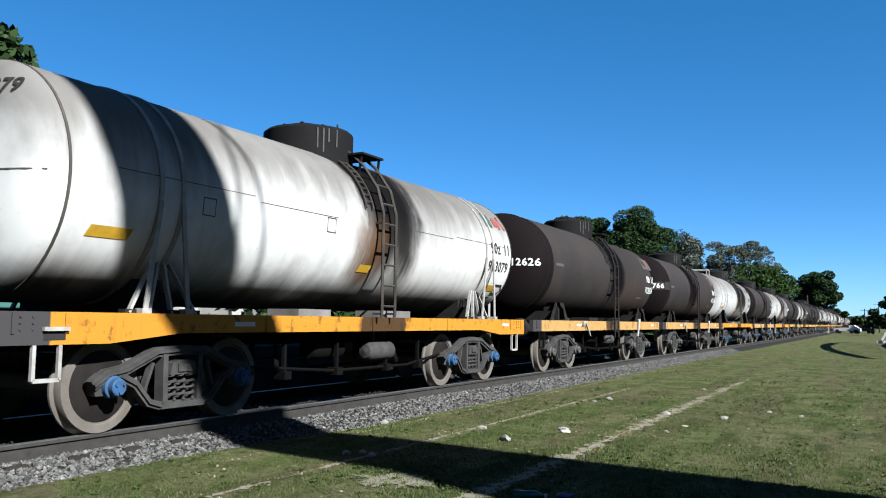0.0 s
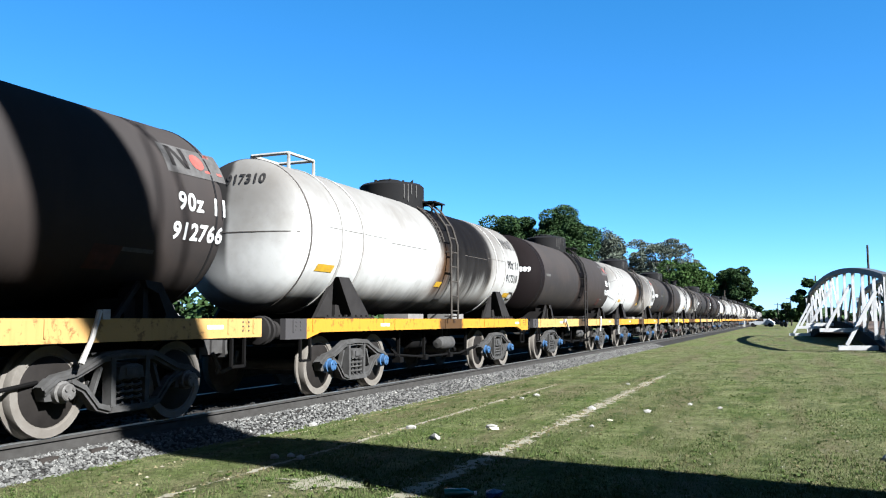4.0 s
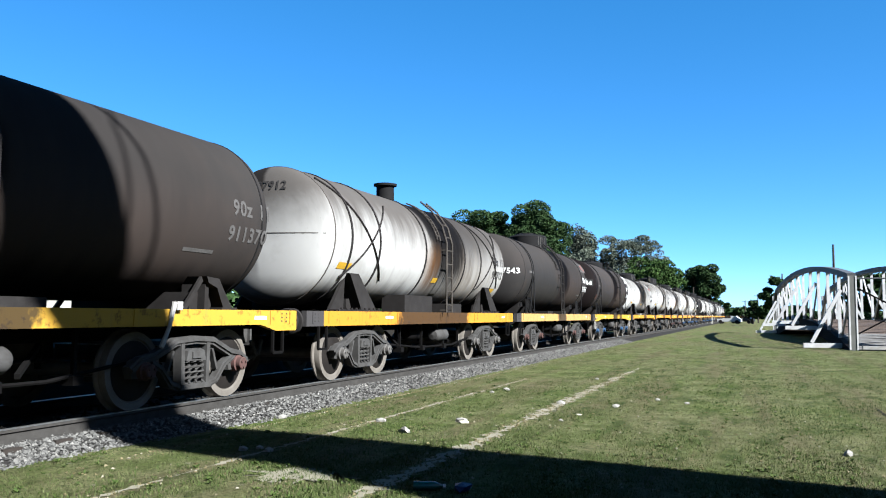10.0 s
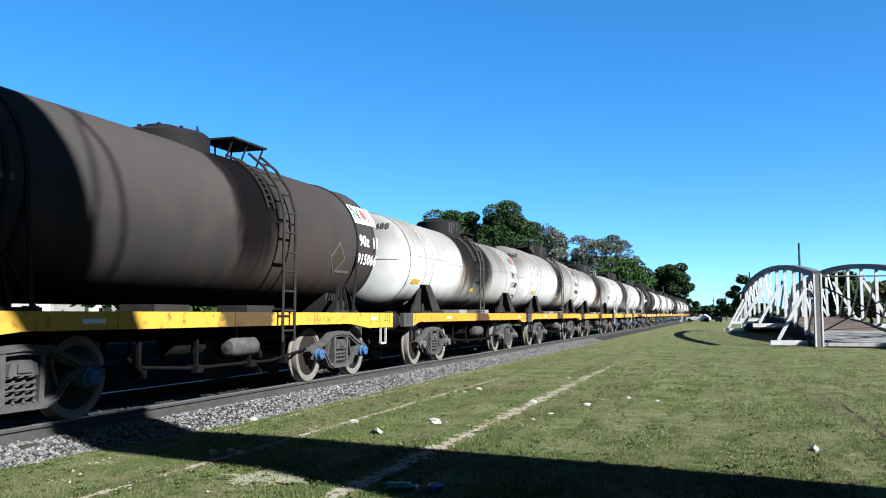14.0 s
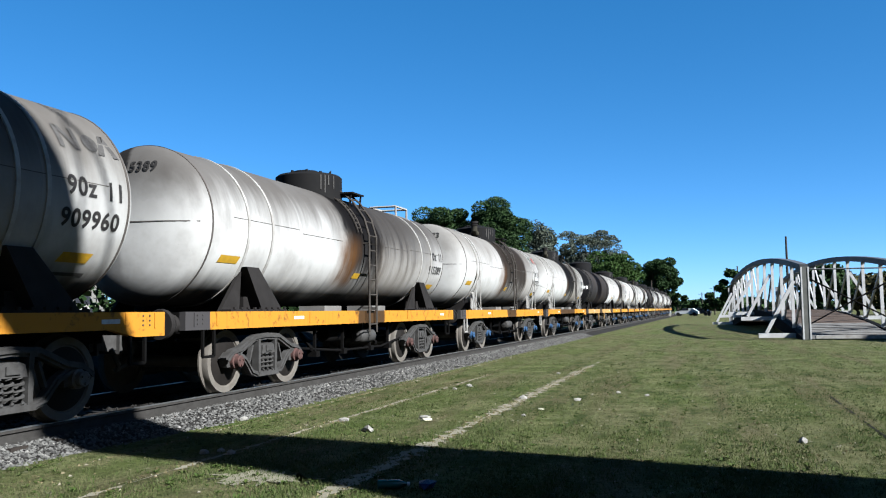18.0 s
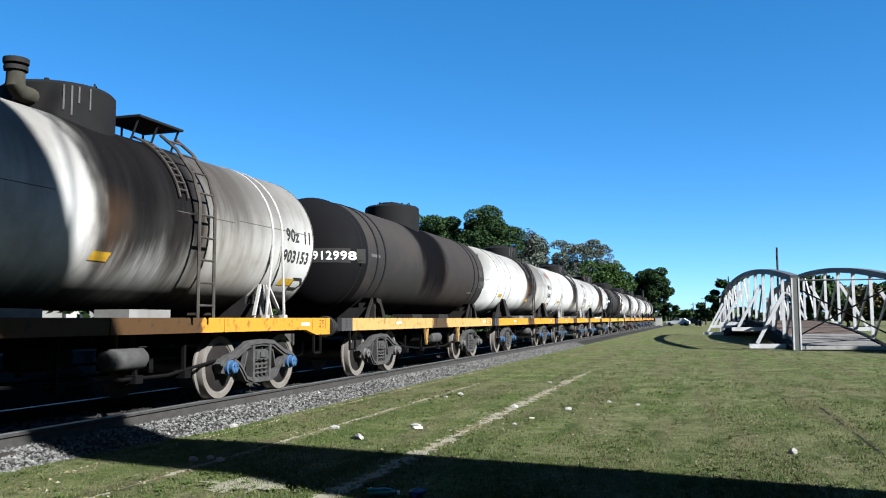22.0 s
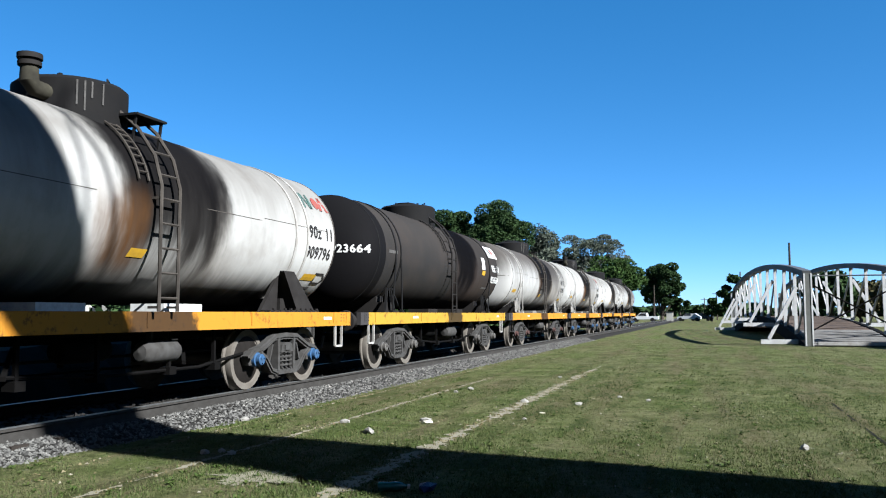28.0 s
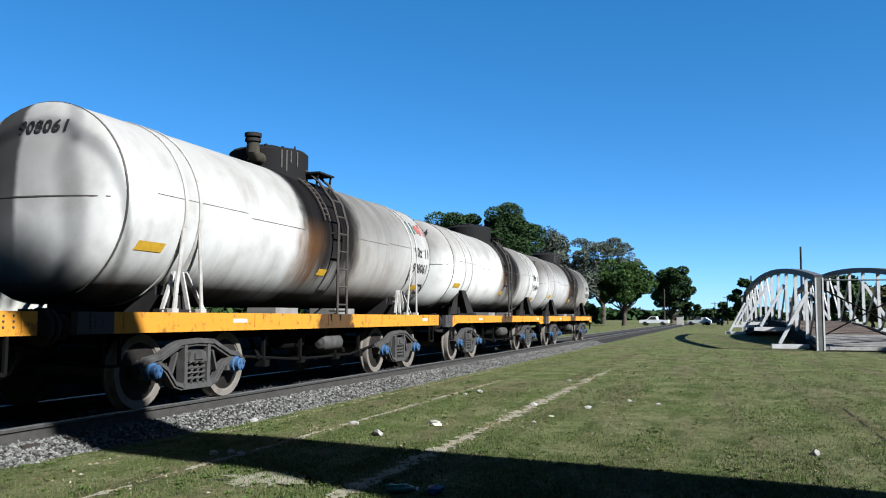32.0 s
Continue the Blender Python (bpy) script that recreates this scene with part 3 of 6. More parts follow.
def bolster_mesh():
    """The cross-bolster with its ends in the side frames, and the brake beam."""
    m = Mesh()
    for s in (1, -1):
        m.prism([(-0.19, 0.53), (0.19, 0.53), (0.16, 0.65), (0.08, 0.68), (-0.08, 0.68), (-0.16, 0.65)], s * 0.95, s * 1.11)
        m.prism([(-0.09, 0.56), (0.09, 0.56), (0.09, 0.64), (-0.09, 0.64)], s * 1.11, s * 1.13)
    m.box(-1.0, 1.0, -0.17, 0.17, 0.5, 0.7)
    m.box(-0.5, 0.5, -0.9, 0.9, 0.3, 0.36)
    for e in (-1, 1):
        m.beam((-0.9, e * 0.33, 0.4), (0.9, e * 0.33, 0.4), 0.07)
        for s in (1, -1):
            m.prism([(e * 0.36, 0.22), (e * 0.41, 0.3), (e * 0.43, 0.52), (e * 0.37, 0.52), (e * 0.34, 0.35)], s * 0.86, s * 0.94)
    return m


def wheelset_mesh():
    m = Mesh()
    for s in (1, -1):
        r = WHEEL_R
        prof = [(0.12, 0.93), (0.36, 0.905), (0.37, 0.925), (r - 0.005, 0.925), (r, 0.915), (r, 0.83), (r + 0.03, 0.81), (r + 0.03, 0.785), (0.37, 0.785), (0.36, 0.82), (0.12, 0.80)]
        m.lathe([(a, b * s) for a, b in prof], (0, 0, 0), "x", 40)
    m.tube([(-1.12, 0, 0), (1.12, 0, 0)], 0.085, 12)
    return m


def hub_mesh(s):
    m = Mesh()
    for s in (s,):
        m.lathe([(0.02, 0.945 * s), (0.13, 0.94 * s), (0.33, 0.915 * s), (0.345, 0.909 * s)], (0, 0, 0), "x", 32)
    return m


def spring_mesh():
    pts = []
    for i in range(49):
        a = 2 * math.pi * i / 12
        pts.append((1.04 + 0.058 * math.cos(a), 0.058 * math.sin(a), 0.265 + 0.26 * i / 48))
    return Mesh().tube(pts, 0.016, 5)


def axle_box_mesh():
    m = Mesh()
    m.lathe([(0.001, 1.19), (0.075, 1.19), (0.085, 1.18), (0.085, 1.12), (0.11, 1.11), (0.11, 1.02)], (0, 0, 0), "x", 14)
    for k in range(3):
        a = 2 * math.pi * k / 3 + 0.5
        m.lathe([(0.001, 1.205), (0.016, 1.205), (0.016, 1.18)], (0, 0.05 * math.cos(a), 0.05 * math.sin(a)), "x", 6)
    return m


def ladder_line(long):
    base = 0.72 if long else DECK_TOP
    return [(1.30, base), (1.30, TANK_Z + 0.25), (1.19, TANK_Z + 0.62), (0.93, TANK_Z + 0.98), (0.66, TANK_Z + 1.2)]


def ladder_mesh(long):
    m = Mesh()
    for y in (0.06, 0.42):
        m.tube([(x, y, z) for x, z in ladder_line(long)], 0.023, 6)
        for zz in (TANK_Z + 0.1, DECK_TOP + 0.05):
            m.beam((1.30, y, zz), (1.15, y, zz), 0.03)
    return m


def ladder_steps(long):
    """Where the ladder's rungs sit, as (x, z)."""
    path = []
    pts = ladder_line(long)
    for (xa, za), (xb, zb) in zip(pts, pts[1:]):
        n = max(1, int(math.hypot(xb - xa, zb - za) / 0.02))
        path += [(xa + (xb - xa) * i / n, za + (zb - za) * i / n) for i in range(n)]
    return path[8::15]


def grab_stile_mesh(dy):
    """One handrail that follows the shell beside the ladder."""
    pts = []
    for i in range(12):
        a = radians(14 + 56 * i / 11)
        pts.append(((TANK_R + 0.035) * math.cos(a), dy, TANK_Z + (TANK_R + 0.035) * math.sin(a)))
    return Mesh().tube(pts, 0.016, 5)


def bar_mesh(y0, y1, r):
    return Mesh().tube([(0, y0, 0), (0, y1, 0)], r, 5)


def tail_mesh(y, lean):
    """The loose end of a strap, from the flank down to the deck's edge."""
    m = Mesh()
    m.beam((TANK_R + 0.012, y, TANK_Z - 0.12), (1.15, y + lean, DECK_TOP), 0.055, 0.02, (1, 0, 0))
    m.box(1.08, 1.18, y + lean - 0.06, y + lean + 0.06, DECK_TOP, DECK_TOP + 0.05)
    return m


def saddle_mesh(style, y, s):
    m = Mesh()
    b = DECK_TOP
    if style == "wedge":        # dark box saddles with a sloping plate
        vs = []
        for h0, h1, x, z in ((0.0, 0.62, 1.15, b), (-0.34, 0.0, 1.08, b + 0.66)):
            vs += [(s * (x - 0.75), y + h0, z), (s * x, y + h0, z), (s * x, y + h1, z), (s * (x - 0.75), y + h1, z)]
        m.add(vs, [(3, 2, 1, 0), (4, 5, 6, 7), (0, 1, 5, 4), (1, 2, 6, 5), (2, 3, 7, 6), (3, 0, 4, 7)])
        m.prism([(y - 0.85, b), (y - 0.35, b), (y - 0.3, b + 0.6)], s * 0.9, s * 0.96)
        m.box(s * 0.98, s * 1.17, y - 0.9, y + 0.72, b, b + 0.03)
        for k in range(9):
            m.box(s * 1.15, s * 1.18, y - 0.82 + 0.18 * k, y - 0.77 + 0.18 * k, b + 0.03, b + 0.06)
    elif style == "plate":      # leaning plates and a gusset
        line = [(y - 0.1, b + 0.42), (y + 0.16, b + 0.4), (y + 0.26, b + 0.26), (y + 0.46, b + 0.02), (y + 0.26, b + 0.02), (y + 0.12, b + 0.28), (y - 0.06, b + 0.34)]
        m.prism(line, s * 0.72, s * 1.12)
        m.prism([(y - 0.46, b), (y - 0.38, b), (y - 0.02, b + 0.42), (y - 0.1, b + 0.42)], s * 1.0, s * 1.04)
        m.prism([(y - 0.06, b), (y + 0.02, b), (y + 0.02, b + 0.4), (y - 0.05, b + 0.4)], s * 0.7, s * 1.06)
        m.box(s * 0.8, s * 1.14, y + 0.2, y + 0.54, b, b + 0.03)
    else:                       # low cradle with two gussets
        m.beam((s * 1.05, y - 0.55, b + 0.02), (s * 1.05, y + 0.46, b + 0.02), 0.1, 0.04)
        m.prism([(y - 0.2, b), (y + 0.2, b), (y + 0.2, b + 0.5), (y - 0.2, b + 0.5)], s * 0.3, s * 0.75)
    m.box(0.0, s * 0.95, y - 0.22, y + 0.22, b, b + 0.22)
    return m


def dome_mesh(style):
    zt = TANK_Z + TANK_R
    if style == "slim":
        return Mesh().lathe([(0.2, zt - 0.08), (0.2, zt + 0.34), (0.26, zt + 0.35), (0.26, zt + 0.4), (0.001, zt + 0.41)], (-0.05, -0.3, 0), "z", 20)
    r, h = {"low": (0.62, 0.14), "tall": (0.7, 0.44), "wide": (0.72, 0.34)}.get(style, (0.68, 0.36))
    return Mesh().lathe([(r, zt - 0.35), (r, zt + h - 0.06), (r - 0.05, zt + h - 0.015), (r * 0.6, zt + h + 0.03), (0.001, zt + h + 0.05)], (0, -0.05, 0), "z", 32)


HAND = (0.35, DECK + 0.1, DECK_TOP + 1.05)


def hand_rim_mesh():
    c = HAND
    return Mesh().tube([(c[0] + 0.27 * math.cos(2 * math.pi * i / 24), c[1], c[2] + 0.27 * math.sin(2 * math.pi * i / 24)) for i in range(25)], 0.022, 6)


def hand_spoke_mesh(i):
    a, c = math.pi * i / 3, HAND
    d = (0.27 * math.cos(a), 0.27 * math.sin(a))
    return Mesh().beam((c[0] - d[0], c[1], c[2] - d[1]), (c[0] + d[0], c[1], c[2] + d[1]), 0.03)


def drip_mesh(a, h):
    """A pale run of paint down the dome's side."""
    r, z1 = 0.69, TANK_Z + TANK_R + 0.29
    m = Mesh()
    for k in range(2):
        m.v += [(r * math.cos(a + 0.03 * k), -0.05 + r * math.sin(a + 0.03 * k), z) for z in (z1 - h, z1)]
    m.f.append((0, 2, 3, 1))
    return m


def underframe_mesh():
    m = Mesh()
    for s in (1, -1):
        m.box(s * 0.22, s * 0.34, -DECK + 0.1, DECK - 0.1, 0.78, DECK_TOP - 0.07)
    for y in (-4.9, -2.4, -1.2, 0, 1.2, 2.4, 4.9):
        m.box(-DECK_W + 0.1, DECK_W - 0.1, y - 0.06, y + 0.06, 0.96, DECK_TOP - 0.07)
    m.box(-DECK_W + 0.09, DECK_W - 0.09, -DECK, DECK, DECK_TOP - 0.07, DECK_TOP - 0.005)
    for e in (1, -1):
        m.box(-DECK_W + 0.095, DECK_W - 0.095, e * (DECK - 0.12), e * (DECK - 0.01), 0.88, DECK_TOP - 0.08)
    return m


def brake_mesh():
    """Brake cylinder, reservoir, levers and hangers under the deck."""
    m = Mesh()
    m.lathe([(0.001, -0.95), (0.13, -0.92), (0.15, -0.85), (0.15, -0.25), (0.13, -0.18), (0.001, -0.15)], (0.72, 0, 0.72), "y", 16)
    m.lathe([(0.001, 0.7), (0.11, 0.72), (0.12, 0.78), (0.12, 1.2), (0.001, 1.25)], (0.5, 0, 0.70), "y", 14)
    m.tube([(0.95, -2.5, 0.55), (0.95, -0.6, 0.42), (0.95, 1.4, 0.42), (0.95, 2.5, 0.55)], 0.022, 6)
    m.tube([(0.7, -2.2, 0.62), (0.7, 2.3, 0.62)], 0.02, 6)
    m.tube([(-0.7, -2.2, 0.35), (-0.7, 2.3, 0.35)], 0.02, 6)
    for y in (-1.7, -0.55, 0.75, 1.75):
        m.beam((0.95, y, 0.97), (0.95, y, 0.42), 0.045)
        m.beam((0.3, y + 0.15, 0.97), (0.3, y + 0.15, 0.5), 0.05)
        m.box(0.85, 1.02, y - 0.07, y + 0.07, 0.36, 0.46)
    for a, c in ((-1.9, -1.2), (1.0, 1.8)):
        m.beam((1.0, a, 0.5), (0.4, c, 0.75), 0.05)
    return m


def reservoir_mesh():
    m = Mesh().lathe([(0.001, 0.2), (0.1, 0.22), (0.14, 0.28), (0.14, 0.86), (0.1, 0.93), (0.001, 0.95)], (0.92, 0, 0.66), "y", 18)
    for y in (0.4, 0.74):
        m.box(0.88, 0.96, y - 0.02, y + 0.02, 0.78, 0.98)
    return m


def coupler_mesh(e):
    m = Mesh()
    y = e * DECK
    m.prism([(y - e * 0.1, 0.66), (y + e * 0.08, 0.68), (y + e * 0.26, 0.66), (y + e * 0.26, 0.90), (y + e * 0.08, 0.88), (y - e * 0.1, 0.90)], -0.15, 0.15)
    m.box(-0.2, 0.2, y - 0.02, y + 0.02, 0.62, 0.94)
    m.tube([(0.4, y, 0.7), (0.42, y + e * 0.12, 0.5), (0.3, y + e * 0.24, 0.42)], 0.03, 6)
    return m


def buffer_mesh(e, s):
    m = Mesh()
    y = e * DECK
    for x in (0.98 * s,):
        m.lathe([(0.001, y + e * 0.25), (0.19, y + e * 0.25), (0.2, y + e * 0.23), (0.19, y + e * 0.2), (0.09, y + e * 0.18), (0.09, y + e * 0.08), (0.13, y + e * 0.07), (0.13, y - e * 0.02)], (x, 0, 1.0), "y", 18)
    return m


def step_mesh(y):
    """A hanging footstep of flat bar."""
    m = Mesh()
    m.beam((1.17, y, 0.95), (1.17, y, 0.56), 0.035)
    m.beam((1.17, y + 0.26, 0.95), (1.17, y + 0.26, 0.56), 0.035)
    m.beam((1.17, y, 0.56), (1.17, y + 0.26, 0.56), 0.035)
    return m


SHARED = {}


def shared(key, make, material, smooth=None):
    """One mesh for all alike parts."""
    k = (key, material)
    if k not in SHARED:
        SHARED[k] = make().data(key if isinstance(key, str) else key[0], material, smooth)
    return SHARED[k]


def platform_mesh(style):
    m = Mesh()
    z = TANK_Z + TANK_R + 0.02
    if style == "long":
        m.box(0.1, 0.75, 0.55, 1.5, z + 0.12, z + 0.15)
        for y in (0.6, 1.0, 1.45):
            m.tube([(0.7, y, z + 0.12), (0.55, y, z - 0.25)], 0.016, 5)
            m.tube([(0.12, y, z + 0.12), (0.12, y, z)], 0.016, 5)
        return m
    m.box(0.3, 0.95, 0.02, 0.6, z - 0.06, z - 0.03)
    m.beam((0.9, 0.06, z - 0.04), (0.85, 0.06, z - 0.45), 0.03)
    m.beam((0.9, 0.55, z - 0.04), (0.85, 0.55, z - 0.45), 0.03)
    return m


def dome_rail_mesh(style):
    zt = TANK_Z + TANK_R + {"low": 0.14, "wide": 0.34, "tall": 0.44}.get(style, 0.36)
    m = Mesh()
    m.tube([(0.42, 0.1, zt), (0.42, 0.1, zt + 0.1), (0.22, 0.42, zt + 0.1), (0.22, 0.42, zt)], 0.014, 5)
    return m


def dome_lid_mesh(style):
    zt = TANK_Z + TANK_R + {"low": 0.14, "wide": 0.34, "tall": 0.44}.get(style, 0.36)
    m = Mesh()
    m.lathe([(0.28, zt), (0.28, zt + 0.07), (0.24, zt + 0.09), (0.001, zt + 0.1)], (-0.05, -0.08, 0), "z", 20)
    for k in range(6):
        a = math.pi * k / 3
        m.lathe([(0.03, zt), (0.03, zt + 0.08), (0.001, zt + 0.09)], (-0.05 + 0.33 * math.cos(a), -0.08 + 0.33 * math.sin(a), 0), "z", 8)
    return m


def vent_mesh():
    z = TANK_Z + TANK_R
    m = Mesh()
    m.tube([(0.2, -0.65, z + 0.12), (0.2, -0.85, z + 0.13), (0.2, -0.92, z + 0.2), (0.2, -0.92, z + 0.4)], [0.1, 0.1, 0.11, 0.1], 12)
    return m


def vent_cap_mesh():
    z = TANK_Z + TANK_R
    m = Mesh()
    m.lathe([(0.13, z + 0.36), (0.13, z + 0.41), (0.1, z + 0.41), (0.1, z + 0.44), (0.14, z + 0.44), (0.14, z + 0.5), (0.001, z + 0.5)], (0.2, -0.92, 0), "z", 14)
    return m


def block_mesh(y, w, h):
    return Mesh().box(0.62, 1.12, y - w / 2, y + w / 2, DECK_TOP, DECK_TOP + h)


def sy_of(dark):
    return 3.3 if dark else 4.2


def tank_wagon(spec):
    """One tank wagon with all its parts; its near end is at -y."""
    kind, sill, sillform, saddle, dome, number, side = (spec[k] for k in ("kind", "sill", "form", "saddle", "dome", "number", "side"))
    dark = kind in ("black", "brown")
    deep = spec.get("deep", 0.62 if dark else 0.36)
    look_of = {"white": "white tank wagon streaked with black oil", "clean": "clean white tank wagon with oil-stained middle", "stained": "white tank wagon with a brown oil-stained half",
               "grey": "grimy grey-white tank wagon soaked in oil", "black": "matt black oil-stained tank wagon", "brown": "brown-black weathered tank wagon"}[kind]
    deck_of = {"orange_sill": "orange", "soaked_sill": "oil-soaked orange", "yellow_sill": "yellow", "pale_sill": "pale yellow"}[sill]
    w = thing("tank_wagon", f"{look_of}, on {deck_of} deck", "tank wagon", "tank wagons of the freight train")
    strap_mat = "oilblack" if dark else spec.get("strapmat", "strapwhite")
    # running gear
    for e in (-1, 1):
        bogie = part("bogie", shared("bogie", bolster_mesh, "frame"), "frame", w, "dusty grey cast-steel bogie", pose(0, e * BOGIE_Y, 0))
        for s in (1, -1):
            part("side_frame", shared(("side_frame", s), lambda: side_frame_mesh(s), "frame"), "frame", bogie)
        for dy in (-0.13, 0.0, 0.13):
            part("spring", shared("spring", spring_mesh, "frame", 60), "frame", bogie, "", pose(0, dy, 0))
        for q in (-1, 1):
            at = pose(0, q * WHEEL_BASE / 2, WHEEL_R)
            ws = part("wheelset", shared("wheelset", wheelset_mesh, "wheel", 40), "wheel", bogie, "pale dusty steel wheels on an axle", at)
            SPIN.append((ws, q * WHEEL_BASE / 2))
            part("axle_box", shared("axle_box", axle_box_mesh, spec["cap"], 40), spec["cap"], bogie, "", at)
            # dark plates paint the side frame's shade onto the wheels
            for s in (1, -1):
                part("wheel_plate", shared(("wheel_plate", s), lambda: hub_mesh(s), "wheelhub", 40), "wheelhub", bogie, "wheel plate darkened for the shade of the side frame", at)
    # underframe and brake gear carry the shade below the deck in their colour
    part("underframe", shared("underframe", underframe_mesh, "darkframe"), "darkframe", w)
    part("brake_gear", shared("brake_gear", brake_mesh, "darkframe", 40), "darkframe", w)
    part("air_reservoir", shared("air_reservoir", reservoir_mesh, "frame", 40), "frame", w, "grey air reservoir")
    for s in (1, -1):
        part("side_sill", shared(("side_sill", sillform, s), lambda: sill_mesh(sillform, s), sill), sill, w)
    for e in (1, -1):
        part("coupler", shared(("coupler", e), lambda: coupler_mesh(e), "frame", 40), "frame", w)
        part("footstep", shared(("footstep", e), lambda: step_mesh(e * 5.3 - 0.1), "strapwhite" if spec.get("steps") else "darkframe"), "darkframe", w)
        for s in (1, -1):
            part("saddle", shared(("saddle", saddle, e, s), lambda: saddle_mesh(saddle, e * (BOGIE_Y + 0.25), s), "saddle"), "saddle", w)
            if saddle == "fins":
                y = e * (BOGIE_Y + 0.25)
                for dy0, dy1 in ((-0.5, -0.14), (-0.24, -0.06), (0.06, 0.02), (0.4, 0.1)):
                    part("saddle_strut", shared(("saddle_strut", e, s, dy0), lambda: Mesh().beam((s * 1.08, y + dy0, DECK_TOP), (s * 0.98, y + dy1, DECK_TOP + 0.52), 0.05, 0.03, (0, 1, 0)), strap_mat), strap_mat, w)
            part("buffer", shared(("buffer", e, s), lambda: buffer_mesh(e, s), "saddle", 40), "saddle", w)
    for y, ln in ((-2.9, 0.34), (4.7, 0.3)):
        part("sill_stencil", shared(("sill_stencil", ln), lambda: Mesh().box(DECK_W, DECK_W + 0.004, 0, ln, DECK_TOP - 0.13, DECK_TOP - 0.08), "letterwhite"), "letterwhite", w, "", pose(0, y, 0))
    for y in (-5.62, -5.1, -2.35, 0.0, 2.35, 5.1, 5.62):
        part("sill_rib", shared(("sill_rib", y), lambda: Mesh().box(DECK_W, DECK_W + 0.012, y - 0.012, y + 0.012, DECK_TOP - 0.19, DECK_TOP - 0.01), sill), sill, w)
    for y in (-5.55, 5.4):
        for k in range(2):
            for j in range(3):
                part("bolt", shared("bolt", lambda: Mesh().lathe([(0.001, DECK_W + 0.011), (0.011, DECK_W + 0.01), (0.013, DECK_W)], (0, 0, 0), "x", 6), "frame"), "frame", w, "", pose(0, y + 0.12 * k, DECK_TOP - 0.045 - 0.055 * j))
    if sillform == "fish":
        part("lifting_pocket", shared("lifting_pocket", lambda: Mesh().box(DECK_W - 0.02, DECK_W + 0.003, -5.32, -5.1, 0.91, 1.0), "rubber"), "rubber", w, "dark lifting pocket")
        part("pocket_lip", shared("pocket_lip", lambda: Mesh().beam((DECK_W + 0.02, -5.34, 1.01), (DECK_W + 0.02, -5.08, 1.01), 0.035), "strapwhite"), "strapwhite", w)
    # tank, each in a paint of its own
    shade = f"{kind}_tank_paint_{number}"
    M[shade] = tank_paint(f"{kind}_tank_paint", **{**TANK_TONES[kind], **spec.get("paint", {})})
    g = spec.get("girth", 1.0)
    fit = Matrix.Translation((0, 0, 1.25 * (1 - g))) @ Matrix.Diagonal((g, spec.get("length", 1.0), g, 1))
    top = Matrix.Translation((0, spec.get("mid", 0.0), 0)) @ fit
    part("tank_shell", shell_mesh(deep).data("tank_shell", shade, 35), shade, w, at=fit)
    for y in spec.get("straps", ()):
        part("strap", shared(("strap", y), lambda: ring(y, 0.055, 0.018), strap_mat, 30), strap_mat, w, at=fit)
    if saddle == "fins":
        for k, y in enumerate(spec.get("straps", ())):
            lean = 0.16 if k % 2 else -0.12
            part("strap_end", shared(("strap_end", y, lean), lambda: tail_mesh(y, lean), strap_mat), strap_mat, w)
    for e in (-1, 1):
        part("head_seam", shared(("head_seam", e, dark), lambda: ring(e * (TANK_L - (0.27 if dark else -0.01)), 0.03, 0.006), "oilblack" if dark else "seam", 30), "seam", w, at=fit)
    part("dome", shared(("dome", dome), lambda: dome_mesh(dome), "oilblack", 35), "oilblack", w, "black oily filling dome", at=top)
    if dome in ("round", "tall", "wide"):
        for k, (a, h) in enumerate(((-0.75, 0.3), (-0.62, 0.36), (-0.5, 0.2), (-0.3, 0.26))):
            part("paint_drip", shared(("paint_drip", k), lambda: drip_mesh(a, h), "letterdim"), "letterdim", w, at=top)
    if dome != "slim":
        part("dome_lid", shared(("dome_lid", dome), lambda: dome_lid_mesh(dome), "oilblack", 35), "oilblack", w, at=top)
        part("grab_rail", shared(("grab_rail", dome), lambda: dome_rail_mesh(dome), "saddle", 35), "saddle", w, at=top)
    if spec.get("vent"):
        pipe = part("vent_pipe", shared("vent_pipe", vent_mesh, "vent", 35), "vent", w, "cream painted bent vent pipe", at=top)
        part("vent_cap", shared("vent_cap", vent_cap_mesh, "saddle", 35), "saddle", pipe, "dark vent cap")
    if spec.get("platform") != "none":
        part("platform", shared(("platform", spec.get("platform")), lambda: platform_mesh(spec.get("platform")), "oilblack"), "oilblack", w, at=top)
    if spec.get("ladder") != "none":
        long = spec.get("ladder") == "long" or dark and not spec.get("ladder")
        tone = "saddle" if dark else "ladder"
        away = top @ Matrix.Translation((0, 1.05 if spec.get("platform") == "long" else spec.get("ladder_y", 0.0), 0))
        climb = part("ladder", shared(("ladder", long), lambda: ladder_mesh(long), tone, 40), tone, w, at=away)
        for x, z in ladder_steps(long):
            part("rung", shared("rung", lambda: bar_mesh(0.06, 0.42, 0.016), tone), tone, climb, at=pose(x, 0, z))
        hold = part("grab_ladder", shared("grab_ladder", lambda: grab_stile_mesh(-0.2), tone, 40), tone, w, at=away)
        part("stile", shared("stile", lambda: grab_stile_mesh(-0.02), tone, 40), tone, hold)
        for i in range(1, 11):
            a = radians(14 + 56 * i / 11)
            part("rung", shared("grab_rung", lambda: bar_mesh(-0.2, -0.02, 0.011), tone), tone, hold,
                 at=pose((TANK_R + 0.04) * math.cos(a), 0, TANK_Z + (TANK_R + 0.04) * math.sin(a)))
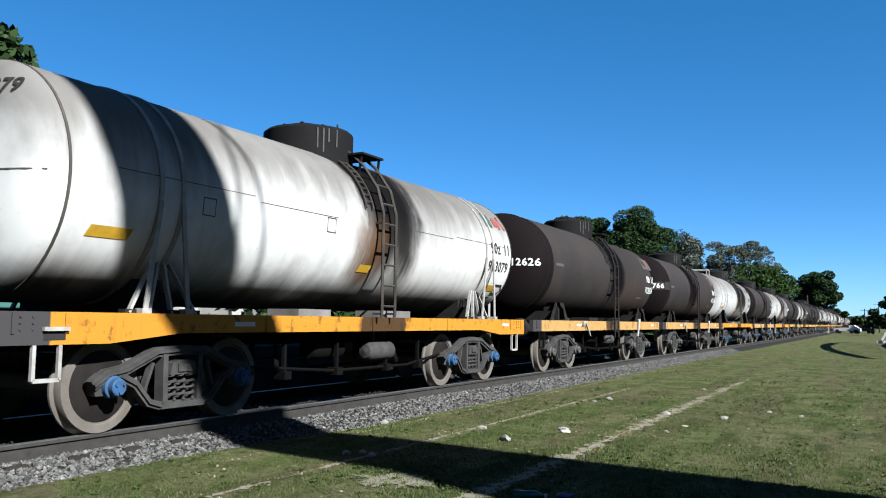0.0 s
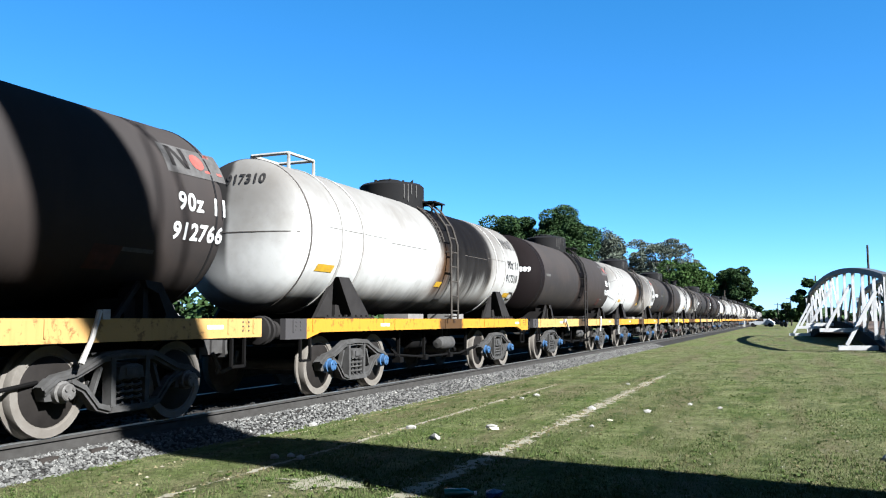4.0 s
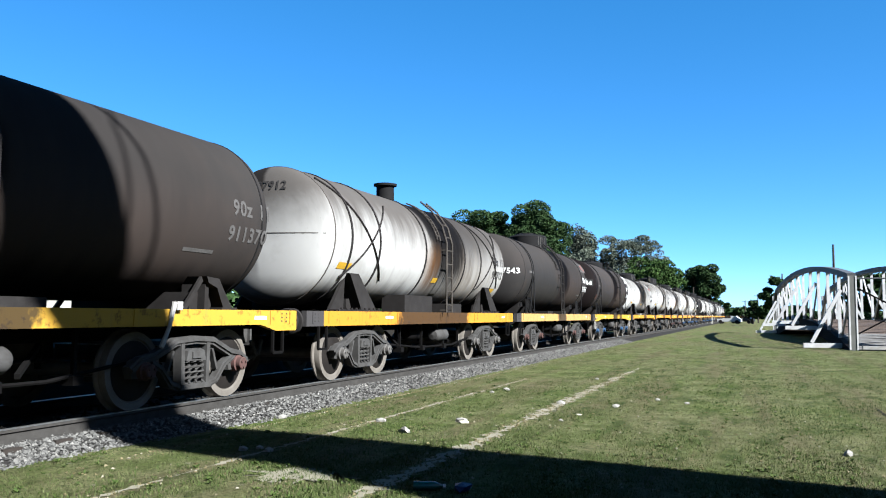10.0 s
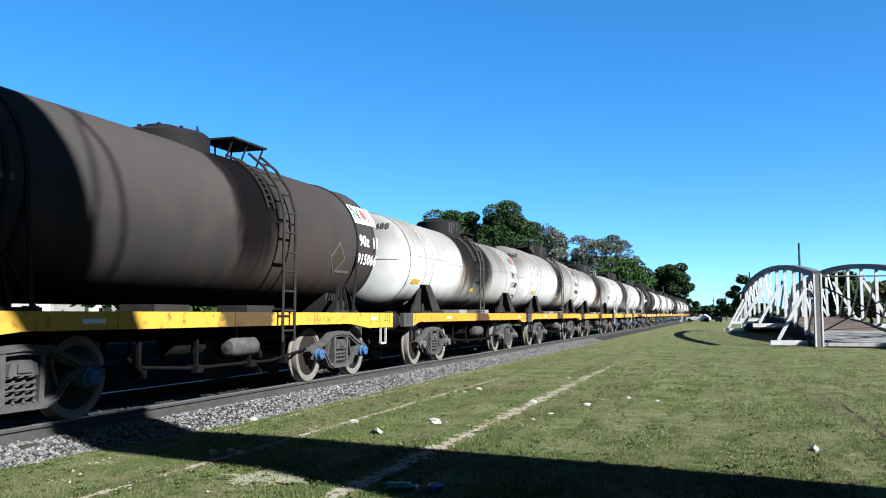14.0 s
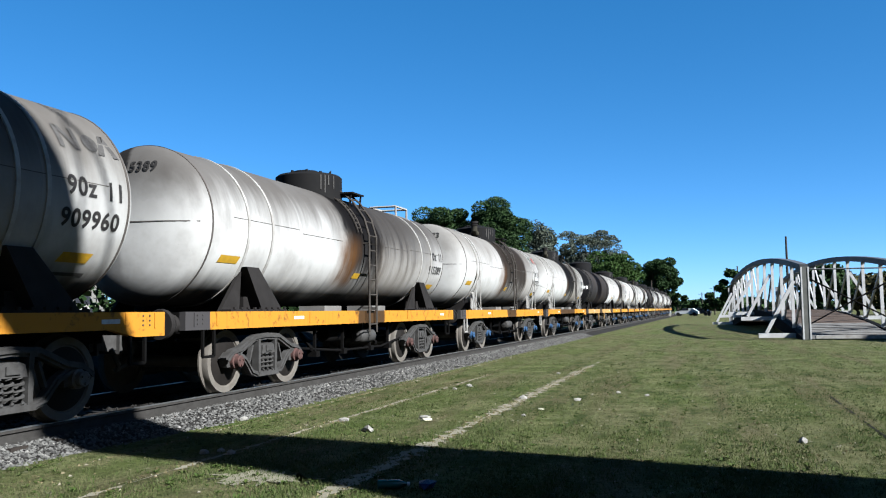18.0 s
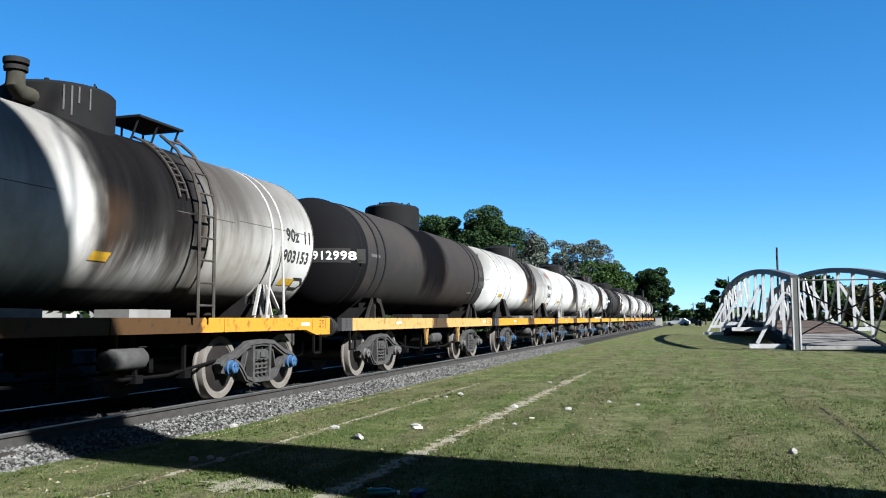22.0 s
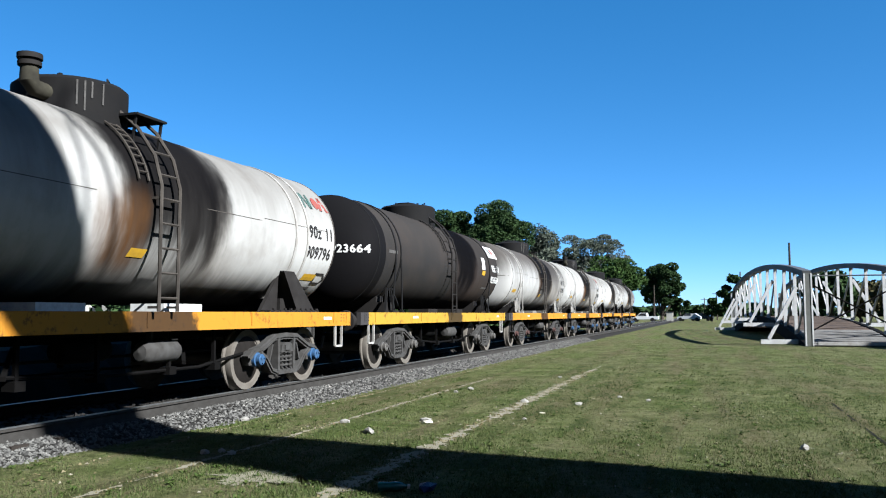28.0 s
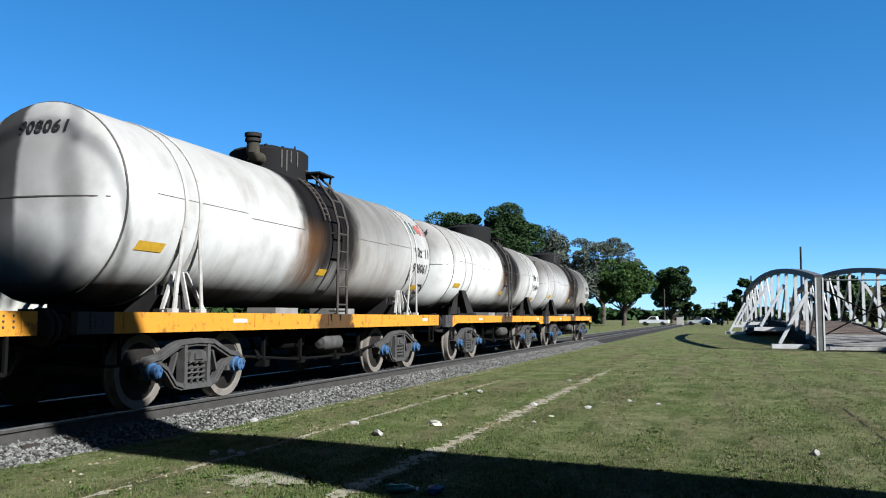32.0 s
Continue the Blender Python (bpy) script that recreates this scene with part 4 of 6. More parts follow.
    if spec.get("handwheel"):
        rim = part("brake_handwheel", shared("brake_handwheel", hand_rim_mesh, "strapwhite", 40), "strapwhite", w, "white spoked brake handwheel")
        for i in range(3):
            part("spoke", shared(("spoke", i), lambda: hand_spoke_mesh(i), "strapwhite"), "strapwhite", rim)
        part("stem", shared("stem", lambda: Mesh().tube([HAND, (HAND[0], HAND[1], DECK_TOP - 0.1)], 0.03, 6), "strapwhite"), "strapwhite", rim)
    for y, wd, h in spec.get("blocks", ((-1.3, 0.7, 0.09), (0.8, 0.8, 0.1))):
        part("packing_board", shared(("packing_board", y, wd, h), lambda: block_mesh(y, wd, h), spec.get("blockmat", "saddle" if dark else "boards")), "boards", w)
    if not dark and dome != "slim":
        for ya, yb, za in ((-4.6, -2.6, 0.12), (-2.5, -0.9, 0.06), (1.2, 2.6, 0.1), (2.7, 4.8, 0.14)):
            part("weld_seam", shared(("weld_seam", ya), lambda: on_side(patch(yb - ya, 0.009, 10, 1), ya, za, 0.003), "seam"), "seam", w, at=fit)
    if dark:
        part("stencil_bar", shared("stencil_bar", lambda: on_side(patch(0.5, 0.07, 3, 1), -4.35, -0.02, 0.005), "letterdim"), "letterdim", w, at=fit)
    part("stencil_bar", shared(("stencil_bars", dark), lambda: on_side(patch(0.6, 0.05, 3, 1), sy_of(dark), -0.55 if dark else -0.86, 0.005), "letterdim"), "letterdim", w, at=fit)
    # lettering
    ink = "letterwhite" if dark else "letterblack"
    hx, hz, hh = spec.get("headtext", (0.37, -0.08, 0.185) if dark else (0.02, 0.74, 0.17))
    if spec.get("panel"):
        part("number_panel", on_head(patch(0.92, 0.28, 8, 4), hx - 0.05, hz - 0.05, deep, 0.008), "rubber", w, "black painted number panel", at=fit)
    part("end_number", on_head(words(number, hh * 0.88, 0.006), hx, hz, deep), ink, w, at=fit)
    sy = spec.get("side_y", 4.16)
    tint = ink if not spec.get("dim") else "letterdim"
    code = words("90z", 0.21, 0.007)
    part("side_code", on_side(code, sy, -0.02), tint, w, at=fit)
    part("side_code", on_side(words("11", 0.21, 0.007), sy + max(q[0] for q in code[0]) + 0.2, -0.02), tint, w, at=fit)
    part("side_number", on_side(words(side, 0.2, 0.008), sy - 0.06, -0.36), ink if not spec.get("dim") else "letterdim", w, at=fit)
    if spec.get("arrow") and not dark:
        part("arrow_outline", on_side(([(0, 0, 0), (0.3, 0, 0), (0.42, 0.12, 0), (0.3, 0.24, 0), (0, 0.24, 0), (0.05, 0.05, 0), (0.28, 0.05, 0), (0.35, 0.12, 0), (0.28, 0.19, 0), (0.05, 0.19, 0)],
             [(0, 1, 6, 5), (1, 2, 7, 6), (2, 3, 8, 7), (3, 4, 9, 8), (4, 0, 5, 9)]), sy + 0.55, -0.78), "letterblack", w, at=fit)
    if not dark:
        part("marker_patch", on_side(patch(0.45, 0.13, 4, 2, 0.05), sy + 0.1, -0.72), "patchyellow", w, at=fit)
        part("marker_patch", on_side(patch(0.5, 0.12, 4, 2, 0.04), -4.85, -0.55), "patchyellow", w, at=fit)
        part("marker_patch", on_side(patch(0.3, 0.12, 3, 2, 0.03), -0.2, -0.62), "patchyellow", w, at=fit)
    if spec.get("logo"):
        if dark:
            part("logo_panel", on_side(patch(1.05, 0.42, 8, 5), sy - 0.1, 0.42, 0.005), "letterwhite" if spec["logo"] == "bright" else "letterdim", w, at=fit)
        a, bmat = ("logogreen", "logored") if spec["logo"] == "bright" else (("letterdim", "letterdim") if not dark else ("saddle", "logored"))
        z = 0.5
        bar = patch(0.07, 0.3, 1, 3)
        part("logo_shape", on_side(bar, sy, z, 0.009), a, w, at=fit)
        part("logo_shape", on_side(patch(0.08, 0.3, 1, 3, -0.2), sy + 0.22, z, 0.009), a, w, at=fit)
        part("logo_shape", on_side(bar, sy + 0.24, z, 0.009), a, w, at=fit)
        part("logo_shape", on_side(([(0.14 + 0.12 * math.cos(k * 0.5236), 0.14 + 0.12 * math.sin(k * 0.5236), 0) for k in range(12)], [tuple(range(12))]), sy + 0.36, z, 0.009), bmat, w, at=fit)
        part("logo_shape", on_side(([(0, 0, 0), (0.1, 0, 0), (0.22, 0.3, 0), (0.14, 0.3, 0)], [(0, 1, 2, 3)]), sy + 0.58, z, 0.009), bmat, w, at=fit)
        part("logo_shape", on_side(([(0.14, 0.3, 0), (0.22, 0.3, 0), (0.34, 0, 0), (0.25, 0, 0)], [(0, 1, 2, 3)]), sy + 0.58, z, 0.009), bmat, w, at=fit)
    for name, pmat, y, z, wd, h in spec.get("extra", ()):
        part(name, on_side(patch(wd, h, 4, 4, 0.03), y, z, 0.007), pmat, w)
    if saddle == "plate" and spec.get("levers", 1):
        part("brake_lever", shared("brake_lever", lambda: lever_mesh(-2.45, 1.1, -2.0, 0.8), "strapwhite", 50), "strapwhite", w, "white bent brake lever")
        part("brake_lever", shared("far_brake_lever", lambda: lever_mesh(3.05, 1.2, 2.75, 0.72), "strapwhite", 50), "strapwhite", w, "white bent brake lever")
    if "frame_y" in spec:
        part("top_frame", shared(("top_frame", spec["frame_y"]), lambda: top_frame_mesh(spec["frame_y"]), "strapwhite", 50), "strapwhite", w, "white frame of bars on the crown", at=fit)
    for y in spec.get("hangers", ()):
        part("hanger", shared(("hanger", y), lambda: hanger_mesh(y), sill), sill, w)
    for y, z, a in spec.get("hatches", ()):
        part("hatch_outline", on_side(outline(a, a, 0.012), y, z, 0.005), "seam", w, at=fit)
    for line in spec.get("headlines", () if dark else ((-1.0, 0.03, 1.08, 0.0),)):
        part("weld_seam", line_on_head(*line, deep), "seam", w, at=fit)
    for k, line in enumerate(spec.get("slopes", ())):
        part("sloping_strap", shared(("sloping_strap", k), lambda: sloping_strap(*line), "saddle", 60), "saddle", w, at=fit)
    if spec.get("diamond"):
        y, z, s = spec["diamond"]
        for grow, lift, tone in ((1.0, 0.007, "letterdim"), (0.86, 0.011, "olive")):
            vs, fs = patch(2, 2, 8, 8)
            k = s * grow
            flat = [((u - v) * k / 2, (u + v - 2) * k / 2, 0) for u, v, _ in vs]
            part("hazard_diamond", on_side((flat, fs), y, z, lift), tone, w, at=fit)
    return w


def top_frame_mesh(y):
    """A low white frame of angle bar on the tank's crown."""
    m, z = Mesh(), TANK_Z + TANK_R
    for x in (-0.35, 0.35):
        m.tube([(x, y, z - 0.06), (x, y, z + 0.19), (x, y + 0.75, z + 0.19), (x, y + 0.75, z - 0.06)], 0.03, 6)
    for yy in (y, y + 0.75):
        m.tube([(-0.35, yy, z + 0.19), (0.35, yy, z + 0.19)], 0.03, 6)
    return m


def lever_mesh(y0, z0, y1, z1):
    """A bent white handle hanging from the deck's edge."""
    m = Mesh().tube([(1.2, y0, z0), (1.23, y0 + (y1 - y0) * 0.25, z0 + 0.03), (1.25, y0 + (y1 - y0) * 0.6, (z0 + z1) / 2), (1.24, y1, z1)], [0.035, 0.03, 0.024, 0.03], 7)
    return m.box(1.17, 1.25, y0 - 0.05, y0 + 0.05, z0 - 0.05, z0 + 0.05)


def hanger_mesh(y):
    """A V of flat bar under the deck's edge."""
    m = Mesh()
    for e in (-1, 1):
        m.beam((1.16, y + e * 0.13, DECK_TOP - 0.2), (1.16, y + e * 0.015, 0.52), 0.02, 0.05, (1, 0, 0))
    return m.box(1.14, 1.18, y - 0.17, y + 0.17, DECK_TOP - 0.23, DECK_TOP - 0.19)


def outline(w, h, t):
    """A thin rectangle's rim, flat."""
    vs = [(x, y, 0) for x, y in ((0, 0), (w, 0), (w, h), (0, h), (t, t), (w - t, t), (w - t, h - t), (t, h - t))]
    return vs, [(0, 1, 5, 4), (1, 2, 6, 5), (2, 3, 7, 6), (3, 0, 4, 7)]


def line_on_head(x0, z0, x1, z1, deep, w=0.014):
    """A thin raised weld across the first end, in short lengths that follow its dish."""
    n = 12
    d = Vector((x1 - x0, z1 - z0)).normalized() * w / 2
    vs = []
    for i in range(n + 1):
        u, v = x0 + (x1 - x0) * i / n, z0 + (z1 - z0) * i / n
        vs += [(u - d.y, v + d.x, 0), (u + d.y, v - d.x, 0)]
    return on_head((vs, [(2 * i, 2 * i + 1, 2 * i + 3, 2 * i + 2) for i in range(n)]), 0, 0, deep, 0.006)


def sloping_strap(y0, a0, y1, a1):
    """A flat strap that winds down the flank from one angle to another."""
    pts = []
    for i in range(15):
        a = radians(a0 + (a1 - a0) * i / 14)
        pts.append(((TANK_R + 0.015) * math.cos(a), y0 + (y1 - y0) * i / 14, TANK_Z + (TANK_R + 0.015) * math.sin(a)))
    return Mesh().tube(pts, 0.018, 5)


SPIN = []
PAIR = (-4.05, -3.75, 3.95, 4.25)


def spec(kind, sill, form, saddle, number, side, **more):
    d = dict(kind=kind, sill=sill, form=form, saddle=saddle, dome="round", number=number, side=side, cap="blue", straps=())
    d.update(more)
    return d


CAR = "notch"
TRAIN = [
    spec("white", "orange_sill", "fish", "fins", "913079", "913079", hatches=((-3.45, -0.2, 0.2), (-1.15, -0.15, 0.2)), paint=dict(base=(0.37, 0.366, 0.352), start=-0.2, stop=1.35, back=0.25, crown=0.8, rusty=0.9), straps=PAIR, logo="bright", arrow=1, steps=1, handwheel=1),
    spec("brown", "pale_sill", "straight", "plate", "912626", "912626", paint=dict(start=0.2, stop=1.5, back=0.8, crown=0.4), cap="greycap", logo="faint"),
    spec("brown", "pale_sill", "straight", "plate", "912766", "912766", paint=dict(start=-0.9, stop=0.6, back=0.5, crown=0.5), panel=1, cap="greycap", logo="faint", extra=(("marker_patch", "dullred", 3.0, -0.75, 0.4, 0.3),)),
    spec("white", "orange_sill", CAR, "wedge", "917310", "917310", headtext=(-0.15, 0.74, 0.17), frame_y=-4.5, paint=dict(start=-0.2, stop=2.95, back=0.5), straps=(-4.2, -3.5, 3.3, 4.0), arrow=1, logo="faint"),
    spec("brown", "pale_sill", "straight", "plate", "910889", "910889", paint=dict(start=-0.3, stop=0.9, back=0.5, crown=0.5), logo="faint", extra=(("marker_patch", "dullred", 3.2, -0.75, 0.4, 0.3),), headtext=(0.36, 0.06, 0.155)),
    spec("white", "orange_sill", "straight", "wedge", "914531", "914531", headlines=((0.3, 0.05, 1.1, 0.35), (0.3, 0.05, 1.0, -0.5), (0.3, 0.05, 0.4, -1.05), (-0.7, 0.6, 0.3, 0.05)), paint=dict(start=-0.75, stop=0.85, back=0.95, crown=0.75, rusty=0.8), ladder="long", straps=(-4.2, -3.4, 3.3, 4.0), arrow=1, logo="bright", deep=0.3, handwheel=1, steps=1),
    spec("black", "yellow_sill", CAR, "plate", "911370", "911370", paint=dict(end=None, start=-1.3, stop=0.45, back=0.95, crown=0.4), cap="redcap", dim=1, diamond=(-3.25, 0.02, 0.3), extra=(("marker_patch", "dullred", -3.45, -0.78, 0.5, 0.34),)),
    spec("grey", "soaked_sill", "straight", "wedge", "937912", "937912", headtext=(-0.3, 0.74, 0.17), slopes=((-5.0, 55, -2.9, -35), (-2.6, 40, -4.6, -35), (2.9, 60, 4.8, -30), (4.9, 45, 3.1, -35)), paint=dict(start=-0.6, stop=1.55, back=0.9, crown=0.95, rusty=0.8), length=0.955, strapmat="saddle", dome="slim", straps=(-4.5, -3.3, -0.9, 1.7, 3.0, 4.3), deep=0.34, blocks=((-1.1, 1.5, 0.34), (1.1, 0.9, 0.2)), blockmat="saddle", platform="none", cap="greycap"),
    spec("black", "pale_sill", "straight", "fins", "907543", "907543", ladder_y=-0.4, platform="none", paint=dict(end=None, start=0.1, stop=1.5, back=0.9, crown=0.5), ladder="short", cap="redcap", straps=(-4.0, -3.8, 4.0), logo="faint"),
    spec("brown", "yellow_sill", "fish", "fins", "915066", "915066", paint=dict(start=0.0, stop=1.2, back=0.8, crown=0.4), headtext=(0.3, 0.02, 0.185), panel=1, dome="low", platform="long", straps=(-3.95, -3.7, 4.05), logo="bright", steps=1, extra=(("marker_patch", "dullred", -4.7, -0.6, 0.22, 0.24),), diamond=(3.3, -0.3, 0.3)),
    spec("white", "orange_sill", CAR, "wedge", "915488", "915488", paint=dict(start=-1.2, stop=1.65, back=0.7), girth=0.92, straps=(-4.1, -3.6, 3.6, 4.1), logo="bright", arrow=1, cap="greycap", handwheel=1),
    spec("white", "orange_sill", CAR, "wedge", "909960", "909960", paint=dict(start=-0.35, stop=0.85, back=0.6, crown=0.85, rusty=0.2), straps=(-4.1, -3.6, 3.5, 3.9), logo="faint", vent=1, cap="greycap"),
    spec("grey", "orange_sill", "straight", "wedge", "915389", "915389", headtext=(-0.25, 0.74, 0.17), frame_y=3.9, girth=0.965, paint=dict(base=(0.29, 0.284, 0.272), tan=(0.05, 0.038, 0.027), start=-0.75, stop=1.05, back=1.0, rusty=0.9), ladder="long", straps=(-4.2, -3.5, 3.5, 4.2), cap="redcap", handwheel=1, dim=0),
    spec("stained", "orange_sill", "straight", "fins", "903773", "903773", headtext=(-0.2, 0.74, 0.17), paint=dict(start=-0.8, stop=2.75, back=0.6), mid=0.15, straps=PAIR, logo="bright", arrow=1, vent=1, steps=1),
    spec("white", "soaked_sill", CAR, "fins", "903153", "903153", headtext=(-0.25, 0.74, 0.17), headlines=((0.1, 0.0, 1.05, -0.35), (-0.55, -0.35, 0.0, -0.35), (-0.55, -0.8, 0.0, -0.8), (-0.55, -0.8, -0.55, -0.35), (0.0, -0.8, 0.0, -0.35)), paint=dict(base=(0.31, 0.305, 0.29), tan=(0.058, 0.044, 0.026), start=-0.3, stop=1.9, back=0.95, rusty=0.3), mid=0.42, straps=(-4.1, -3.8, 3.7, 4.0), arrow=1, vent=1, platform="long"),
    spec("black", "pale_sill", "straight", "plate", "912998", "912998", levers=0, hangers=(-0.75, 2.0), paint=dict(start=-1.0, stop=1.0, back=0.4, crown=0.3), headtext=(0.4, -0.14, 0.19), panel=1, cap="greycap", straps=(-4.0, -3.55, 3.75, 4.2), dim=1, ladder="none", platform="none", dome="tall"),
    spec("white", "orange_sill", "straight", "wedge", "910661", "910661", headtext=(-0.12, 0.74, 0.17), paint=dict(base=(0.32, 0.315, 0.3), start=-0.5, stop=1.45, back=0.75), straps=(-4.1, -3.3, 3.4, 4.1), logo="bright", arrow=1),
    spec("clean", "orange_sill", "straight", "fins", "907675", "907675", headtext=(-0.12, 0.74, 0.17), paint=dict(start=-0.3, stop=1.15, back=0.6), straps=PAIR, logo="faint", arrow=1, ladder="short", platform="none"),
    spec("white", "orange_sill", "straight", "wedge", "909796", "909796", paint=dict(start=-0.6, stop=1.65, back=0.2, crown=0.6, rusty=0.9), straps=(-4.0, -3.6, 3.7, 4.1), logo="bright", arrow=1, vent=1, steps=1, blockmat="letterwhite"),
    spec("black", "yellow_sill", "straight", "fins", "923664", "923664", paint=dict(start=0.6, stop=2.4, back=0.8, crown=0.4), ladder_y=-0.35, extra=(("hazard_panel", "letterwhite", 3.05, 0.0, 0.34, 0.36), ("hazard_panel", "patchyellow", 3.05, -0.16, 0.34, 0.13)), cap="greycap", straps=(-3.95, -3.65, 3.9), logo="bright", ladder="short", platform="none", steps=1, dome="wide", handwheel=1),
    spec("grey", "orange_sill", "straight", "fins", "903955", "903955", headtext=(-0.22, 0.74, 0.17), mid=-0.25, paint=dict(start=-0.6, stop=2.15, back=0.9, crown=0.95, rusty=0.3), straps=(-4.0, -3.7, 3.9, 4.2), cap="redcap"),
    spec("white", "orange_sill", "straight", "fins", "908061", "908061", headtext=(-0.12, 0.74, 0.17), paint=dict(start=-0.9, stop=1.15, back=0.75, crown=0.5, rusty=0.9), girth=1.02, straps=PAIR, logo="bright", arrow=1, vent=1),
    spec("white", "orange_sill", CAR, "wedge", "912484", "912484", headtext=(-0.12, 0.74, 0.17), paint=dict(base=(0.33, 0.325, 0.31), start=-0.2, stop=1.95, back=0.6), straps=(-4.1, -3.5, 3.5, 4.1), dome="wide"),
    spec("grey", "orange_sill", CAR, "wedge", "913072", "913072", paint=dict(start=-0.6, stop=1.85, back=0.9), straps=(-4.0, 3.8)),
]
WAGONS = [tank_wagon(s) for s in TRAIN]

# the joints between wagons at the clip's start, and how far the train has rolled every four seconds
PITCH, FIRST = 12.118, 10.199
LOOSE = (-0.1, -0.1, -0.04, 0.08, 0.09, 0.13, 0.12, -0.05, -0.27, -0.14, 0.02, 0.11, -0.23, -0.04, 0.13, 0.2, 0.18, 0.07, -0.03, -0.16, -0.06, -0.05, 0.02, 0.01, 0.01)
ROLLED = (0.0, 31.1, 62.3, 93.6, 124.9, 156.37, 188.05, 219.96, 251.88)


# ---- ground, track ----
ground = thing("ground", "short patchy green and straw-coloured grass over level ground", "ground", kind="structure",
               mesh=Mesh().add([(-900, -600, 0), (900, -600, 0), (900, 1800, 0), (-900, 1800, 0)], [(0, 1, 2, 3)]), material="grass")
RX = (TRACK_X + 0.873, TRACK_X - 0.873)
bed = Mesh()
# turf has crept over the shoulder beside the near stretch of track
BED = ((-320, 0.98, 1.3), (6.6, 0.98, 1.32), (9.4, 1.05, 1.6), (700, 1.05, 1.6))
bed.add([(TRACK_X + x, y, z) for y, crest, toe in BED for x, z in ((-2.4, -0.02), (-1.75, 0.12), (crest, 0.12), (toe, -0.02))],
        [(4 * j + i, 4 * j + i + 1, 4 * j + i + 5, 4 * j + i + 4) for j in range(3) for i in range(3)])
thing("ballast_bed", "bed of grey crushed stone under the track", "ballast", kind="structure", mesh=bed, material="gravel")
for x in RX:
    r = Mesh()
    pr = [(-0.07, 0.12), (0.07, 0.12), (0.07, 0.14), (0.012, 0.155), (0.012, 0.235), (0.036, 0.245), (0.036, 0.274), (-0.036, 0.274), (-0.036, 0.245), (-0.012, 0.235), (-0.012, 0.155), (-0.07, 0.14)]
    n = len(pr)
    r.add([(x + a, y, b) for y in (-320, 700) for a, b in pr], [(i, (i + 1) % n, (i + 1) % n + n, i + n) for i in range(n)])
    rail = thing("rail", "steel rail with rusty sides and a polished head", "rail", "rails of the track", kind="structure", mesh=r, material="rail")
    part("rail_head", Mesh().box(x - 0.034, x + 0.034, -320, 700, 0.2745, RAIL_Z), "railtop", rail, "bright polished running surface")


# ---- trees ----
def tree(height, spread, trunk_h, leaf, clumps, leaves, seed, label, at, trunk_r=0.35, leaf_size=0.5, lump=1.0, flat=0.7):
    rnd = random.Random(seed)
    t = thing("tree", label, "tree", at=at)
    tr = Mesh()
    tr.tube([(0, 0, -0.2), (0.1, 0.05, trunk_h * 0.6), (0.0, 0.1, trunk_h), (0.2, 0, height * 0.7)], [trunk_r * 1.3, trunk_r, trunk_r * 0.8, trunk_r * 0.25], 8)
    centres = []
    for i in range(clumps):
        d = Vector((rnd.gauss(0, 1), rnd.gauss(0, 1), rnd.gauss(0, 1))).normalized() * rnd.uniform(0.35, 0.82)
        half = (height - trunk_h) / 2
        c = Vector((d.x * spread, d.y * spread, trunk_h + half + d.z * half * (1.0 if d.z > 0 else 0.8)))
        centres.append(c)
        if i % 2 == 0:
            s = Vector((0, 0, trunk_h * rnd.uniform(0.7, 1.2)))
            tr.tube([s, s.lerp(c, 0.5) + Vector((0, 0, -0.05 * height)), c], [trunk_r * 0.4, trunk_r * 0.22, 0.04], 5)
    part("trunk", tr, "bark", t, smooth=60)
    cr = Mesh()
    for c in centres:
        rc = spread * rnd.uniform(0.2, 0.36) * lump
        for _ in range(int(leaves / clumps)):
            d = Vector((rnd.gauss(0, 1), rnd.gauss(0, 1), rnd.gauss(0, 1))).normalized() * rc * rnd.uniform(0.45, 1.0) ** 0.5
            d.z *= flat
            p = c + d
            s = leaf_size * rnd.uniform(0.6, 1.3)
            u = Vector((rnd.gauss(0, 1), rnd.gauss(0, 1), rnd.gauss(0, 0.6))).normalized()
            v = u.cross(Vector((rnd.gauss(0, 1), rnd.gauss(0, 1), rnd.gauss(0, 1)))).normalized()
            cr.v += [tuple(p - u * s), tuple(p + v * s * 0.55), tuple(p + u * s), tuple(p - v * s * 0.55)]
            k = len(cr.v)
            cr.f.append((k - 4, k - 3, k - 2, k - 1))
    me = bpy.data.meshes.new("crown")
    me.from_pydata(cr.v, [], cr.f)
    me.materials.append(M[leaf])
    part("crown", me, leaf, t)
    return t


def at_bearing(deg, dist, z=0.0, turn=0.0):
    """A place by its bearing to the left of +y as seen from the camera."""
    return pose(-dist * math.sin(radians(deg)), dist * math.cos(radians(deg)), z, 0, 0, turn)


tree(22.8, 7.4, 4.0, "leafdark", 90, 75000, 1, "large dark green broadleaf tree with a dense round crown", at_bearing(14.4, 150), 0.6, 0.21)
tree(24.0, 7.2, 4.0, "leafdark", 80, 70000, 2, "dark green broadleaf tree with a dense crown", at_bearing(17.5, 152), 0.6, 0.21)
tree(18.3, 3.4, 2.0, "leafgrey", 30, 18000, 3, "slender dull green tree", at_bearing(10.9, 158), 0.3, 0.22, 2.1, 1.2)
tree(20.2, 9.0, 5.0, "leafgrey", 76, 26000, 4, "thin-leaved olive tree with bare limbs showing", at_bearing(7.7, 175), 0.5, 0.18, 0.7, 0.4)
tree(11.6, 6.0, 2.5, "leafgreen", 44, 30000, 5, "fresh green bushy tree", at_bearing(6.3, 145), 0.35, 0.2)
